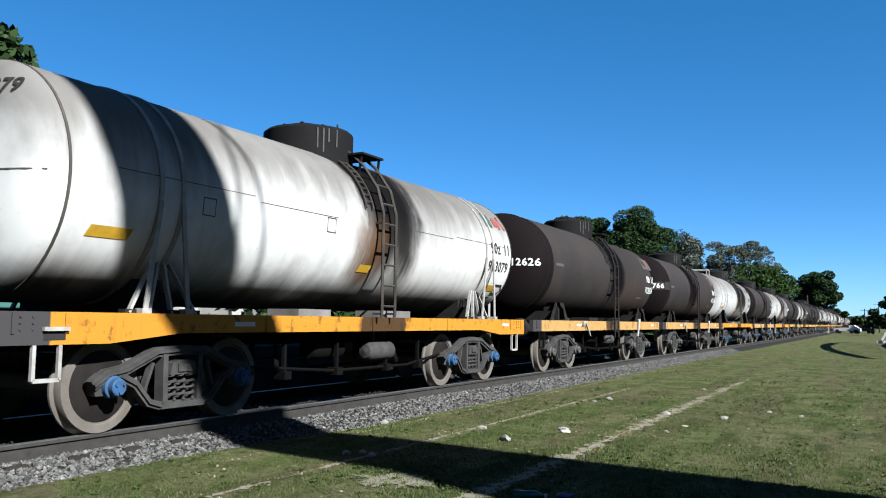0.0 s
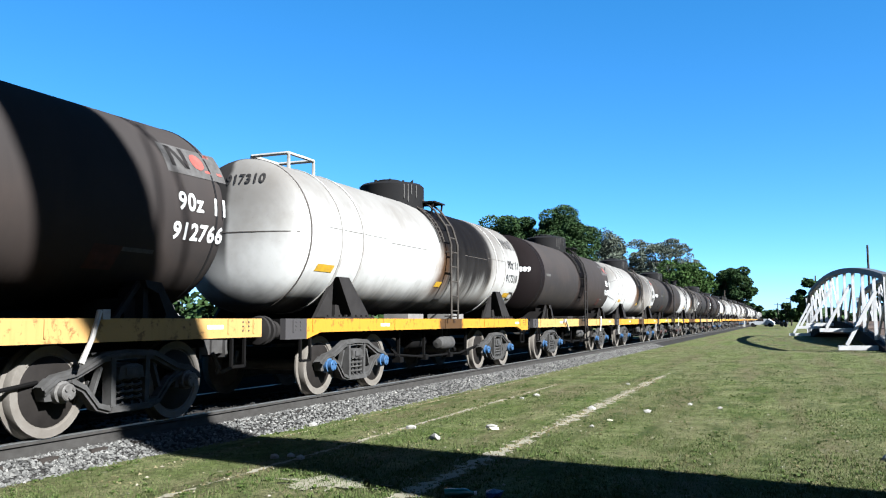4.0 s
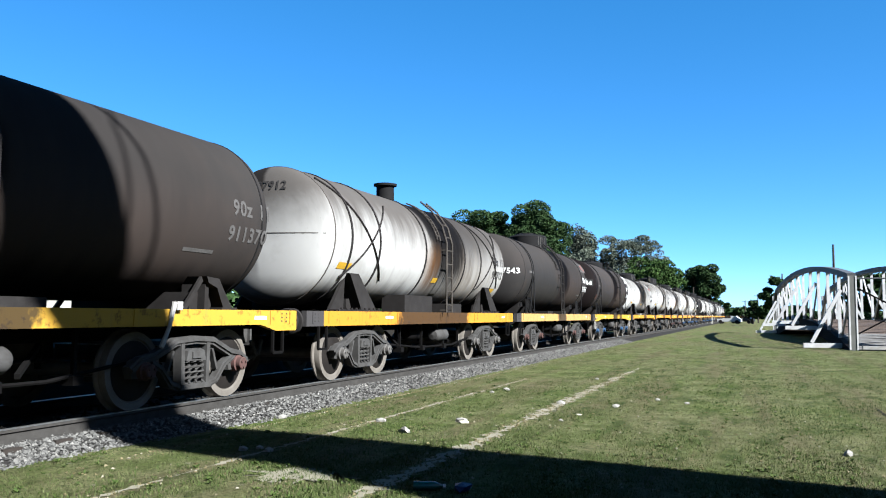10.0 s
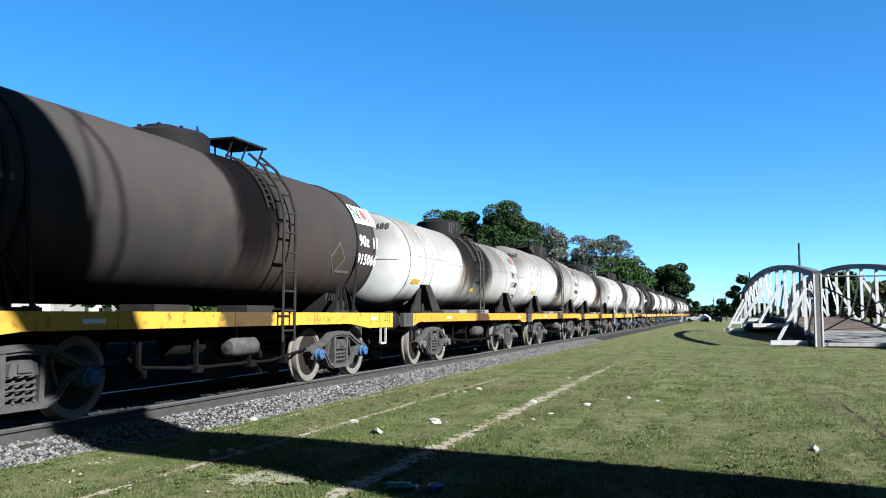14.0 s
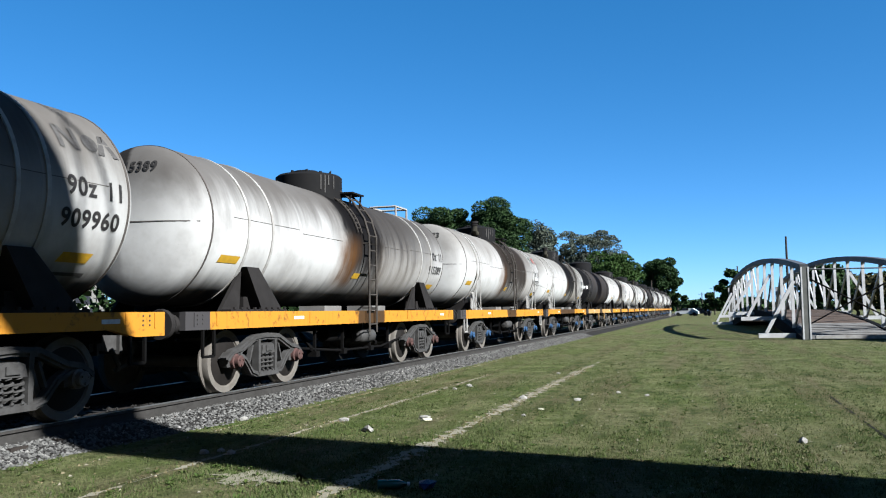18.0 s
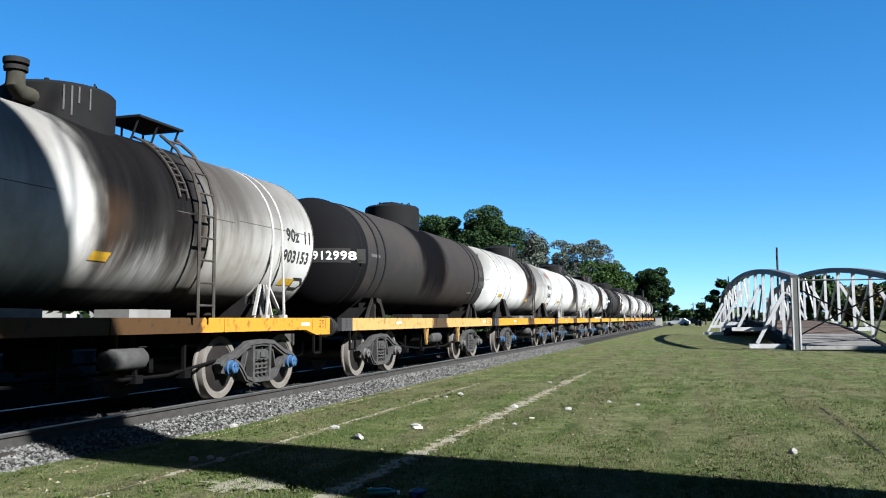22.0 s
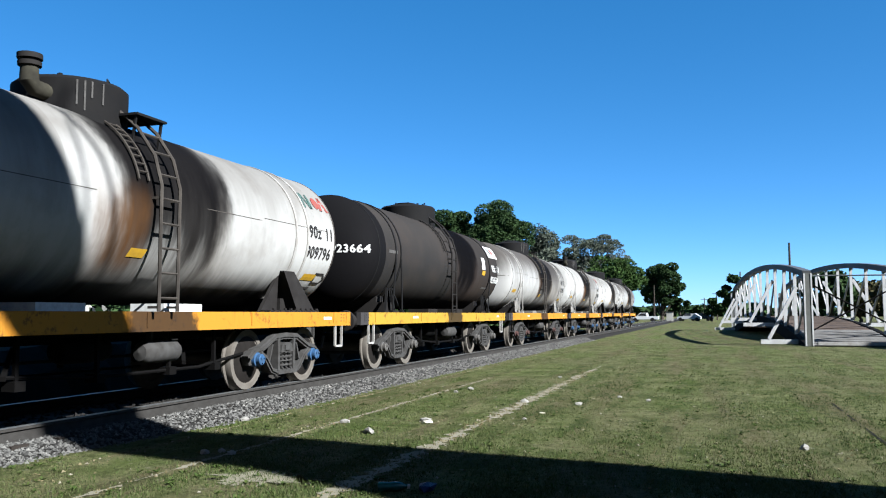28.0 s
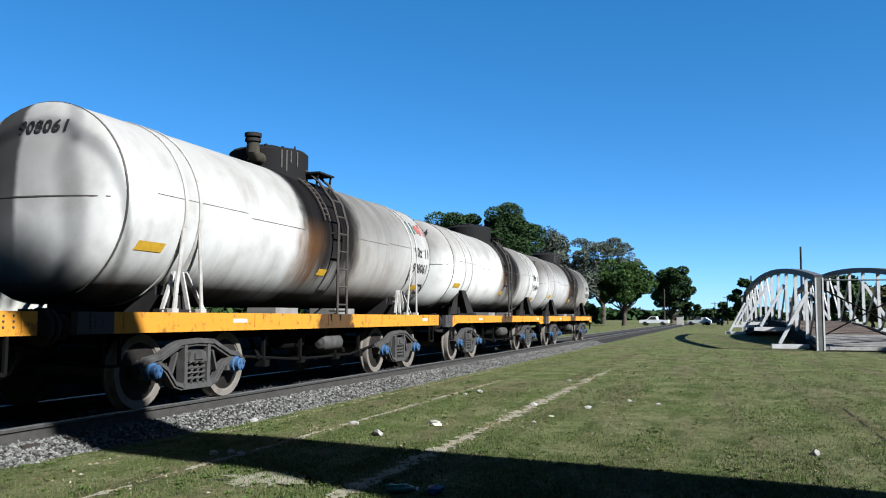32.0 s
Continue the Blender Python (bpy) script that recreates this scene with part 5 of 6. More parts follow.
tree(13.5, 6.5, 1.2, "leafgrey", 30, 16000, 7, "dull green scrubby tree", at_bearing(10.0, 142), 0.3, 0.24)
tree(15.3, 5.6, 0.8, "leafdark", 50, 38000, 6, "dark green tree with an uneven crown", at_bearing(3.15, 205), 0.45, 0.24)


# ---- unseen tree behind the camera: trunk fitted to the track's shadow, crown blocks skylight ----
gum = thing("tree", "unseen tall gum tree, trunk shaped to the cast shadow, crown added to block skylight", "tree", at=pose(8.0, 0, 0))
line = [(4.75, -0.3, 1.1), (4.55, 2.5, 0.95), (4.3, 4.6, 0.92), (3.85, 6.6, 0.88), (3.45, 8.0, 0.84), (3.1, 9.4, 0.84), (2.52, 11.0, 0.68), (1.93, 12.0, 0.72), (1.22, 12.9, 0.77), (0.82, 14.0, 0.75), (0.46, 15.4, 0.72), (0.1, 18.0, 0.55), (-0.2, 22, 0.35)]
stem = [(2.7, -0.3, 1.05), (2.75, 2.5, 0.95), (2.85, 5.0, 0.9), (2.95, 7.0, 0.78), (3.05, 8.4, 0.74), (3.05, 10.2, 0.5)]
reach = [(-2.0, 0.9, 20.5), (-5.0, -2.0, 24.0), (-9.0, 4.0, 25.0), (-12.0, -3.0, 26.5), (1.0, 4.0, 25.0), (-7.0, -7.0, 26.0)]
part("trunk", Mesh().tube([(0, y, z) for y, z, r in line], [r for y, z, r in line], 20), "bark", gum, smooth=50)
part("stem", Mesh().tube([(0, y, z) for y, z, r in stem], [r for y, z, r in stem], 18), "bark", gum, smooth=50)
twigs = Mesh()
twigs.tube([(0, 2.4, 11.6), (0, 2.6, 12.3), (0, 2.5, 13.0), (0, 2.25, 14.0), (0, 1.8, 15.1), (0, 1.2, 15.8), (0, 0.4, 16.6)], 0.035, 6)
twigs.tube([(0, 2.1, 11.9), (0, 2.0, 13.1), (0, 1.9, 14.4), (0, 2.2, 15.4)], 0.03, 6)
part("limb", twigs, "bark", gum)
for p in reach:
    part("limb", Mesh().tube([(0, 0.2, 16.5), (p[0] * 0.5, (0.2 + p[1]) / 2, (16.5 + p[2]) / 2 + 0.6), p], [0.3, 0.2, 0.06], 8), "bark", gum)
# wide crown, added overhead to darken what the sky fills
rnd = random.Random(31)
cr = Mesh()
for _ in range(440):
    a, q = rnd.uniform(0, 2 * math.pi), 15.0 * math.sqrt(rnd.random())
    c = Vector((-9.0 + q * math.cos(a), 0.0 + q * math.sin(a), rnd.uniform(22.5, 29)))
    for _ in range(110):
        p = c + Vector((rnd.gauss(0, 0.9), rnd.gauss(0, 0.9), rnd.gauss(0, 0.6)))
        u, v = Vector((rnd.gauss(0, 1), rnd.gauss(0, 1), rnd.gauss(0, 1))).normalized() * 0.38, Vector((rnd.gauss(0, 1), rnd.gauss(0, 1), rnd.gauss(0, 1))).normalized() * 0.2
        k = len(cr.v)
        cr.v += [tuple(p - u), tuple(p + v), tuple(p + u), tuple(p - v)]
        cr.f.append((k, k + 1, k + 2, k + 3))
me = bpy.data.meshes.new("crown")
me.from_pydata(cr.v, [], cr.f)
me.materials.append(M["leafgrey"])
part("crown", me, "leafgrey", gum)


# two unseen neighbours, added as further cover against skylight
for gx, gy, gs in ((-3, -17, 52), (30, -22, 53)):
    tree(24.0, 9.0, 12.0, "leafgrey", 60, 9000, gs, "unseen tall gum tree with a spreading crown, added to block skylight", pose(gx, gy, 0), 0.5, 0.5)


# ---- arched truss bridge lying on the grass ----
def truss_bridge():
    """Two bowed trusses on a humped deck, with outriggers; local y runs along it from the near end."""
    L, W, END, TOP = 36.5, 3.8, 3.12, 4.18
    b = thing("truss_bridge", "old white steel truss bridge with arched sides and humped deck", "bridge", at=pose(3.95, 38.6, 0, 0, 0, 3.4))

    def crown(u):
        return END + (TOP - END) * (1 - (2 * u - 1) ** 2) - (0.55 if u > 0.95 else 0)

    def deck(u):
        return 0.05 + 1.2 * (1 - (2 * u - 1) ** 2)
    bays = 11
    for x in (0.0, W):
        part("arched_chord", Mesh().ribbon([(L * i / 28, crown(i / 28)) for i in range(29)], 0.26, x - 0.17, x + 0.17), "bridgegrey", b, "grey arched top chord")
        # girder made deep and near black to stand for the shadow under the hump
        part("bottom_girder", Mesh().ribbon([(0.2 + (L - 0.4) * i / 28, deck(i / 28) - 0.26) for i in range(29)], 0.56, x - 0.12, x + 0.12), "darkframe", b, "humped bottom girder, deepened and darkened for the shade below")
        for i in range(1, bays):
            u, v = i / bays, (i - 1) / bays
            y, y0 = L * u, L * v
            part("vertical", Mesh().beam((x, y, deck(u)), (x, y, crown(u)), 0.09, 0.14), "galv", b)
            a, c = ((x + 0.08, y0, deck(v) + 0.1), (x + 0.08, y, crown(u) - 0.1)) if i > bays // 2 else ((x + 0.08, y0, crown(v) - 0.1), (x + 0.08, y, deck(u) + 0.1))
            part("diagonal", Mesh().beam(a, c, 0.08, 0.1), "galv", b)
        for y in (0.0, L):
            post = part("end_post", Mesh().box(x - 0.155, x + 0.155, y - 0.17, y + 0.17, 0.0, END + 0.02), "post", b, "grey box-section end post")
            for s in (-1, 1):
                part("corner_angle", Mesh().box(x + s * 0.14 - 0.03, x + s * 0.14 + 0.03, y - 0.19, y - 0.171, 0.02, END), "galv", post)
    for u in (0.06, 0.275, 0.5, 0.725, 0.93):
        for x, s in ((0.0, -1), (W, 1)):
            y = L * u
            part("outrigger", Mesh().beam((x + s * 1.35, y, deck(u) - 0.08), (x + s * 0.1, y, crown(u) - 0.75), 0.15, 0.15), "galv", b, "white sloping outrigger brace")
            part("floor_beam", Mesh().box(min(x, x + s * 1.7), max(x, x + s * 1.7), y - 0.13, y + 0.13, deck(u) - 0.3, deck(u) - 0.1), "galv", b)
        part("cross_beam", Mesh().box(0.13, W - 0.13, L * u - 0.12, L * u + 0.12, deck(u) - 0.45, deck(u) - 0.12), "darkframe", b)
    n = 64
    pale = Mesh().box(0, W - 0.4, -0.2, 0.2, 0, 0.07).data("deck_board", "boards")
    dull = Mesh().box(0, W - 0.4, -0.26, 0.26, 0, 0.07).data("deck_board", "brownboards")
    rnd = random.Random(4)
    for i in range(n):
        u = (i + 0.5) / n
        tilt = math.degrees(math.atan2(deck(u + 0.005) - deck(u - 0.005), 0.01 * L))
        part("deck_board", pale if i < 9 else dull, "boards", b, "", pose(0.2, L * u, deck(u) - 0.08 + rnd.uniform(-0.015, 0.015), tilt))
    part("end_beam", Mesh().box(0.32, W - 0.32, -0.24, 0.02, 0.06, 0.2), "strapwhite", b, "white painted end beam")
    for a, c in (((0.2, -0.02, 0.7), (W - 0.2, -0.02, END - 0.5)), ((0.2, -0.02, END - 0.5), (W - 0.2, -0.02, 0.7))):
        part("cross_rod", Mesh().tube([a, c], 0.035, 6), "darkframe", b, "thin dark cross-bracing rod")
    part("top_strut", Mesh().tube([(0, 0, END - 0.1), (W, 0, END - 0.1)], 0.035, 6), "bridgegrey", b)
    return b


truss_bridge()


# ---- behind the train ----
# bank added to keep skylight out from under the wagons
rnd = random.Random(17)
bank = Mesh()
n = 120
for i in range(n + 1):
    y = -25 + 75 * i / n
    for x, z in ((-9.9, 0.0), (-10.3, 0.55), (-10.9, 0.9), (-11.8, 0.95), (-13.5, 0.0)):
        bank.v.append((x + rnd.uniform(-0.12, 0.12), y, max(0, z * min(1, (n - i) / 20) + (rnd.uniform(-0.12, 0.12) if z else 0))))
    if i:
        for k in range(4):
            a = (i - 1) * 5 + k
            bank.f.append((a, a + 1, a + 6, a + 5))
thing("earth_bank", "low overgrown bank of dark earth, added behind the track to block skylight", "bank", kind="structure", mesh=bank, material="earth")
def silo():
    m = at_bearing(43.7, 45, 0)
    s = thing("water_tank_tower", "weathered grey concrete cylinder tower with an arched doorway", "tower", at=m)
    part("base", Mesh().lathe([(2.85, 0), (2.7, 6.2), (2.7, 6.5), (2.45, 6.55)], (0, 0, 0), "z", 48), "concrete", s, smooth=30)
    part("cylinder", Mesh().lathe([(2.45, 6.5), (2.4, 10.4), (2.55, 10.4), (2.55, 10.55), (0.05, 10.9)], (0, 0, 0), "z", 48), "concrete", s, smooth=30)
    for k in range(10):
        a = 2 * math.pi * k / 10
        part("rim_bracket", Mesh().box(-0.12, 0.12, -0.12, 0.12, 0, 0.22), "saddle", s, "", pose(2.4 * math.cos(a), 2.4 * math.sin(a), 10.5))
    face = Vector((m.translation.x, m.translation.y, 0)).normalized() * -1
    ang = math.degrees(math.atan2(face.y, face.x)) + 38
    d = Mesh()
    d.prism([(-0.55, 0.0), (0.55, 0.0), (0.55, 1.7)] + [(0.55 * math.cos(radians(15 * i)), 1.7 + 0.55 * math.sin(radians(15 * i))) for i in range(1, 12)] + [(-0.55, 1.7)], 2.6, 2.86)
    door = part("doorway", d, "glassdark", s, "dark arched doorway", pose(0, 0, 0.2, 0, 0, ang))
    part("door_leaf", Mesh().box(2.84, 2.9, -0.45, 0.3, 0.0, 1.75), "strapwhite", door, "white sheet door")
    part("down_pipe", Mesh().tube([(2.95 * math.cos(radians(ang + 55)), 2.95 * math.sin(radians(ang + 55)), 0), (2.8 * math.cos(radians(ang + 55)), 2.8 * math.sin(radians(ang + 55)), 10.3)], 0.06, 6), "saddle", s)
    return s


silo()
shed = thing("shed", "low shed with a faded teal sheet roof and pale walls", "shed", at=at_bearing(49.5, 58, 0, 35))
part("wall", Mesh().box(-6, 6, -2.5, 2.5, 0, 2.1), "plaster", shed)
part("roof", Mesh().prism([(-2.9, 2.0), (0, 3.7), (2.9, 2.0), (2.9, 1.9), (0, 3.55), (-2.9, 1.9)], -6.4, 6.4), "teal", shed, "faded teal corrugated roof")
for x in (-4.5, -1.5, 1.5, 4.5):
    part("opening", Mesh().box(x - 0.5, x + 0.5, -2.53, -2.45, 0.6, 1.8), "glassdark", shed)
boxes = thing("container", "cream metal container beside the shed", "container", at=at_bearing(45.6, 40, 0, 40), mesh=Mesh().box(-1.2, 1.2, -1, 1, 0, 2.3), material="plaster")
tree(20.5, 6.0, 6.0, "leafdark", 30, 9000, 11, "tall dark green tree with a dense crown", at_bearing(59.0, 58), 0.5, 0.4)
tree(9.0, 4.0, 1.5, "leafgreen", 12, 3000, 12, "bushy fresh green tree", at_bearing(47.8, 75), 0.25, 0.4)
tree(7.0, 4.0, 1.2, "leafdark", 10, 2500, 13, "low dark green tree", at_bearing(52.0, 85), 0.25, 0.4)


# ---- far end of the yard ----
def pole(bearing, dist, h, arm):
    p = thing("utility_pole", "weathered timber utility pole", "pole", "utility poles along the yard", at=at_bearing(bearing, dist))
    part("shaft", Mesh().tube([(0, 0, -0.2), (0, 0, h)], [0.16, 0.1], 8), "pole", p)
    if arm:
        part("crossarm", Mesh().beam((-0.9, 0, h - 0.4), (0.9, 0, h - 0.4), 0.1), "pole", p)
    return p


pole(-4.87, 95, 8.95, False)
pole(-1.85, 140, 8.1, False)
pole(-0.36, 190, 6.2, True)
pole(3.64, 150, 6.4, False)
pole(0.42, 230, 5.6, True)
tree(7.5, 2.8, 1.2, "leafdark", 14, 3000, 21, "small round dark green tree", at_bearing(-1.6, 130), 0.2, 0.35)
tree(4.8, 3.4, 0.8, "leafdark", 8, 1600, 22, "low dark green bush", at_bearing(0.0, 160), 0.2, 0.4)
tree(6.5, 3.0, 0.8, "leafdark", 8, 1400, 23, "low dark green tree", at_bearing(2.0, 210), 0.2, 0.45)
for i, (bg, h) in enumerate(((-7.2, 7.5), (-8.8, 7.0), (-10.2, 6.2), (-12.0, 7.5), (-14.0, 7.0))):
    tree(h + 0.6, 5.5, 0.8, "leafbrown" if i % 3 == 1 else "leafdark", 18, 4200, 40 + i, "dry olive tree behind the bridge" if i % 3 == 1 else "dark green tree behind the bridge", at_bearing(bg, 135 + 6 * i), 0.25, 0.45)


def wood(name, label, d, b0, b1, h, seed, leaf, count=5000, size=1.8):
    rnd = random.Random(seed)
    m = Mesh()
    for _ in range(count):
        bg = rnd.uniform(b0, b1)
        dd = d * rnd.uniform(1.0, 1.15)
        hh = h * (0.6 + 0.4 * noise.noise(Vector((bg * 0.6, seed, 0)))) * rnd.random() ** 0.6
        p = Vector((-dd * math.sin(radians(bg)), dd * math.cos(radians(bg)), hh))
        if abs(p.x - TRACK_X) < 5.0 and p.y < 60:
            continue
        s = rnd.uniform(0.45 * size, size)
        u = Vector((rnd.gauss(0, 1), rnd.gauss(0, 1), rnd.gauss(0, 0.6))).normalized() * s
        v = u.cross(Vector((rnd.gauss(0, 1), rnd.gauss(0, 1), rnd.gauss(0, 1)))).normalized() * s * 0.6
        k = len(m.v)
        m.v += [tuple(p - u), tuple(p + v), tuple(p + u), tuple(p - v)]
        m.f.append((k, k + 1, k + 2, k + 3))
    me = bpy.data.meshes.new(name)
    me.from_pydata(m.v, [], m.f)
    me.materials.append(M[leaf])
    return tagged(new(name, me), label, "wood", kind="stuff")


wood("far_woods", "distant line of dark green woods on the horizon", 420, -25, 30, 7.5, 3, "leafdark", 26000, 2.6)
# the next two woods are unseen, added to cut the sky's fill light
wood("rear_woods", "unseen dense dark woods added behind the camera to block skylight", 40, -175, -40, 23.0, 5, "leafdark", 30000, 2.2)
wood("side_woods", "unseen dark woods added beyond the passed end of the track to block skylight", 48, 82, 185, 16.0, 6, "leafdark", 14000, 2.2)
wood("hedge", "dark scrub and low trees beyond the track", 150, 8, 75, 5.5, 4, "leafdark")


def scrub():
    """Dark bushes along the far side of the track."""
    rnd = random.Random(77)
    m = Mesh()
    for _ in range(22000):
        y = rnd.uniform(-22, 60)
        h = (1.3 if y < 16.5 else 2.5) * (0.85 + 0.3 * noise.noise(Vector((y * 0.5, 1.0, 0)))) * rnd.random() ** 0.5
        p = Vector((-14.0 + rnd.gauss(0, 0.7), y, h))
        s = rnd.uniform(0.08, 0.2)
        u = Vector((rnd.gauss(0, 1), rnd.gauss(0, 1), rnd.gauss(0, 0.7))).normalized() * s
        v = u.cross(Vector((rnd.gauss(0, 1), rnd.gauss(0, 1), rnd.gauss(0, 1)))).normalized() * s * 0.6
        k = len(m.v)
        m.v += [tuple(p - u), tuple(p + v), tuple(p + u), tuple(p - v)]
        m.f.append((k, k + 1, k + 2, k + 3))
    me = bpy.data.meshes.new("scrub")
    me.from_pydata(m.v, [], m.f)
    me.materials.append(M["leafdark"])
    return tagged(new("scrub", me), "dark low scrub growing behind the track", "scrub", kind="stuff")


scrub()


def car(kind, label, paint, at):
    c = thing("car", label, "car", at=at)
    if kind == "pickup":
        body = [(-2.5, 0.45), (2.5, 0.45), (2.5, 0.95), (1.2, 1.05), (0.55, 1.6), (-0.5, 1.6), (-0.6, 1.0), (-2.5, 1.0)]
    else:
        body = [(-2.1, 0.4), (2.1, 0.4), (2.1, 0.85), (1.1, 0.95), (0.5, 1.45), (-1.2, 1.45), (-1.9, 0.95), (-2.1, 0.9)]
    part("body", Mesh().prism(body, -0.85, 0.85), paint, c)
    for s in (1, -1):
        part("side_window", Mesh().prism([(0.95, 1.05), (0.5, 1.5), (-0.4, 1.5), (-0.45, 1.05)], s * 0.852, s * 0.86), "glassdark", c)
        for y in (-1.5, 1.5):
            part("wheel", Mesh().lathe([(0.001, 0.92 * s), (0.34, 0.92 * s), (0.36, 0.9 * s), (0.36, 0.72 * s)], (0, y, 0.36), "x", 16), "rubber", c)
    return c


car("pickup", "white pickup parked by the trees", "carwhite", at_bearing(4.3, 150, 0, 85))
car("car", "white car parked at the end of the yard", "carwhite", at_bearing(1.4, 165, 0, 80))
car("car", "dark car parked at the end of the yard", "glassdark", at_bearing(0.6, 170, 0, 70))
hut = thing("hut", "small white hut by the track", "hut", at=at_bearing(2.65, 150))
part("wall", Mesh().box(-0.55, 0.55, -0.55, 0.55, 0, 1.7), "plaster", hut)
part("roof", Mesh().box(-0.65, 0.65, -0.65, 0.65, 1.7, 1.8), "saddle", hut)


# ---- the yard's ground: ballast stones, worn lines, stones, blades ----
def rock_data(name, mat, seed, flat=0.7):
    rnd = random.Random(seed)
    bm = bmesh.new()
    bmesh.ops.create_icosphere(bm, subdivisions=1, radius=1.0)
    for v in bm.verts:
        v.co *= rnd.uniform(0.7, 1.15)
        v.co.z *= flat
    me = bpy.data.meshes.new(name)
    bm.to_mesh(me)
    bm.free()
    me.materials.append(M[mat])
    return me


ROCKS = [rock_data("stone", "rock", 50 + i) for i in range(4)]
for i, (x, y, s, st, rot) in enumerate(((-3.9, 9.15, 0.09, 2.6, 130), (-3.6, 10.35, 0.07, 1.6, 20), (-1.98, 12.9, 0.07, 1.4, 60), (0.88, 9.4, 0.07, 1.6, 100), (-2.86, 13.0, 0.08, 1.3, 0),
                                        (-4.55, 9.9, 0.07, 1.4, 40), (-4.9, 7.3, 0.07, 1.2, 10), (-4.8, 7.45, 0.05, 1.3, 80), (-4.62, 7.35, 0.06, 1.2, 50), (-5.9, 9.7, 0.07, 1.3, 70),
                                        (-4.4, 14.3, 0.06, 1.2, 0), (-4.3, 14.9, 0.07, 1.3, 30), (-1.5, 14.2, 0.05, 1.3, 0), (-1.0, 13.8, 0.05, 1.2, 50), (-3.2, 18.2, 0.06, 1.2, 20), (-2.4, 10.9, 0.04, 1.2, 0))):
    one = new("stone", ROCKS[i % 4])
    one.matrix_basis = pose(x, y, s * 0.25, 0, 0, rot) @ Matrix.Diagonal((s * st * 0.8, s * 0.75, s * 0.75, 1))
    tagged(one, "pale broken stone lying on the grass", "stone", "loose stones")


def scatter(name, label, category, mat, count, seed, place, shape):
    """Many small shapes in one mesh."""
    rnd = random.Random(seed)
    m = Mesh()
    for _ in range(count):
        shape(m, rnd, *place(rnd))
    me = bpy.data.meshes.new(name)
    me.from_pydata(m.v, [], m.f)
    me.materials.append(M[mat])
    return tagged(new(name, me), label, category, kind="stuff")


def pebble(m, rnd, x, y, z, s):
    k = len(m.v)
    for dx, dy, dz in ((1, 0, 0), (-1, 0, 0), (0, 1, 0), (0, -1, 0), (0, 0, 1), (0, 0, -1)):
        j = s * rnd.uniform(0.6, 1.25)
        m.v.append((x + (dx + rnd.uniform(-0.4, 0.4)) * j, y + (dy + rnd.uniform(-0.4, 0.4)) * j, z + (dz + rnd.uniform(-0.3, 0.3)) * j * 0.8))
    m.f += [(k + a, k + b, k + c) for a, b, c in ((0, 2, 4), (2, 1, 4), (1, 3, 4), (3, 0, 4), (2, 0, 5), (1, 2, 5), (3, 1, 5), (0, 3, 5))]


def on_shoulder(rnd):
    y = 3.0 + 42.0 * rnd.random() ** 1.7
    u = rnd.random() ** 1.2
    wide = min(1.0, max(0.0, (y - 6.6) / 2.8))
    x = TRACK_X + 0.94 + (0.38 + 0.32 * wide) * u + rnd.gauss(0, 0.03)
    z = 0.12 - 0.14 * max(0, (x - TRACK_X - 0.98 - 0.07 * wide) / (0.33 + 0.22 * wide)) + 0.01
    return x, y, max(z, 0.0), rnd.uniform(0.014, 0.032)


m_g = Mat("ballast_stones", 0.9, 0.0, 0.05)
g = m_g.n("ShaderNodeNewGeometry")
m_g.color(m_g.ramp(g.outputs["Random Per Island"], (0.0, (0.0211, 0.0203, 0.0192)), (0.5, (0.0589, 0.0570, 0.0533)), (0.95, (0.0926, 0.0891, 0.0825)), (1.0, (0.1515, 0.1431, 0.1314))))
M["pebbles"] = m_g.m
scatter("ballast_stones", "loose grey crushed stones on the ballast shoulder", "ballast", "pebbles", 17000, 7, on_shoulder, pebble)


def between(rnd):
    return TRACK_X + rnd.uniform(-1.6, 0.8), rnd.uniform(2, 30), 0.125, rnd.uniform(0.025, 0.045)


scatter("track_stones", "dark crushed stones between the rails", "ballast", "gravel", 3500, 8, between, pebble)


def blade(m, rnd, x, y, z, s):
    a = rnd.uniform(0, 2 * math.pi)
    w = s * 0.16
    k = len(m.v)
    lean = s * 0.5
    b = rnd.uniform(0, 2 * math.pi)
    m.v += [(x - w * math.cos(a), y - w * math.sin(a), 0), (x + w * math.cos(a), y + w * math.sin(a), 0), (x + lean * math.cos(b), y + lean * math.sin(b), s)]
    m.f.append((k, k + 1, k + 2))


def on_lawn(rnd):
    while True:
        d = 5.2 + 44.0 * rnd.random() ** 2.3
        bg = radians(rnd.uniform(-17, 52))
        x, y = -d * math.sin(bg), d * math.cos(bg)
        near = 0.25 * min(1.0, max(0.0, (9.4 - y) / 2.8))
        if x < -6.07 - near or (x < -5.8 - near and rnd.random() < 0.5):
            continue
        if (abs(x + 2.86) < 0.1 or abs(x + 4.62) < 0.06) and rnd.random() < 0.85:
            continue
        if noise.noise(Vector((x * 1.3, y * 0.11, 9.0))) > 0.22 and rnd.random() < 0.6:
            continue
        if rnd.random() > 0.35 + 0.9 * (noise.noise(Vector((x * 0.9, y * 0.9, 3.0))) + 0.3):
            continue
        return x, y, 0, rnd.uniform(0.012, 0.031) * (1.0 + 0.4 * noise.noise(Vector((x * 0.4, y * 0.4, 0))))


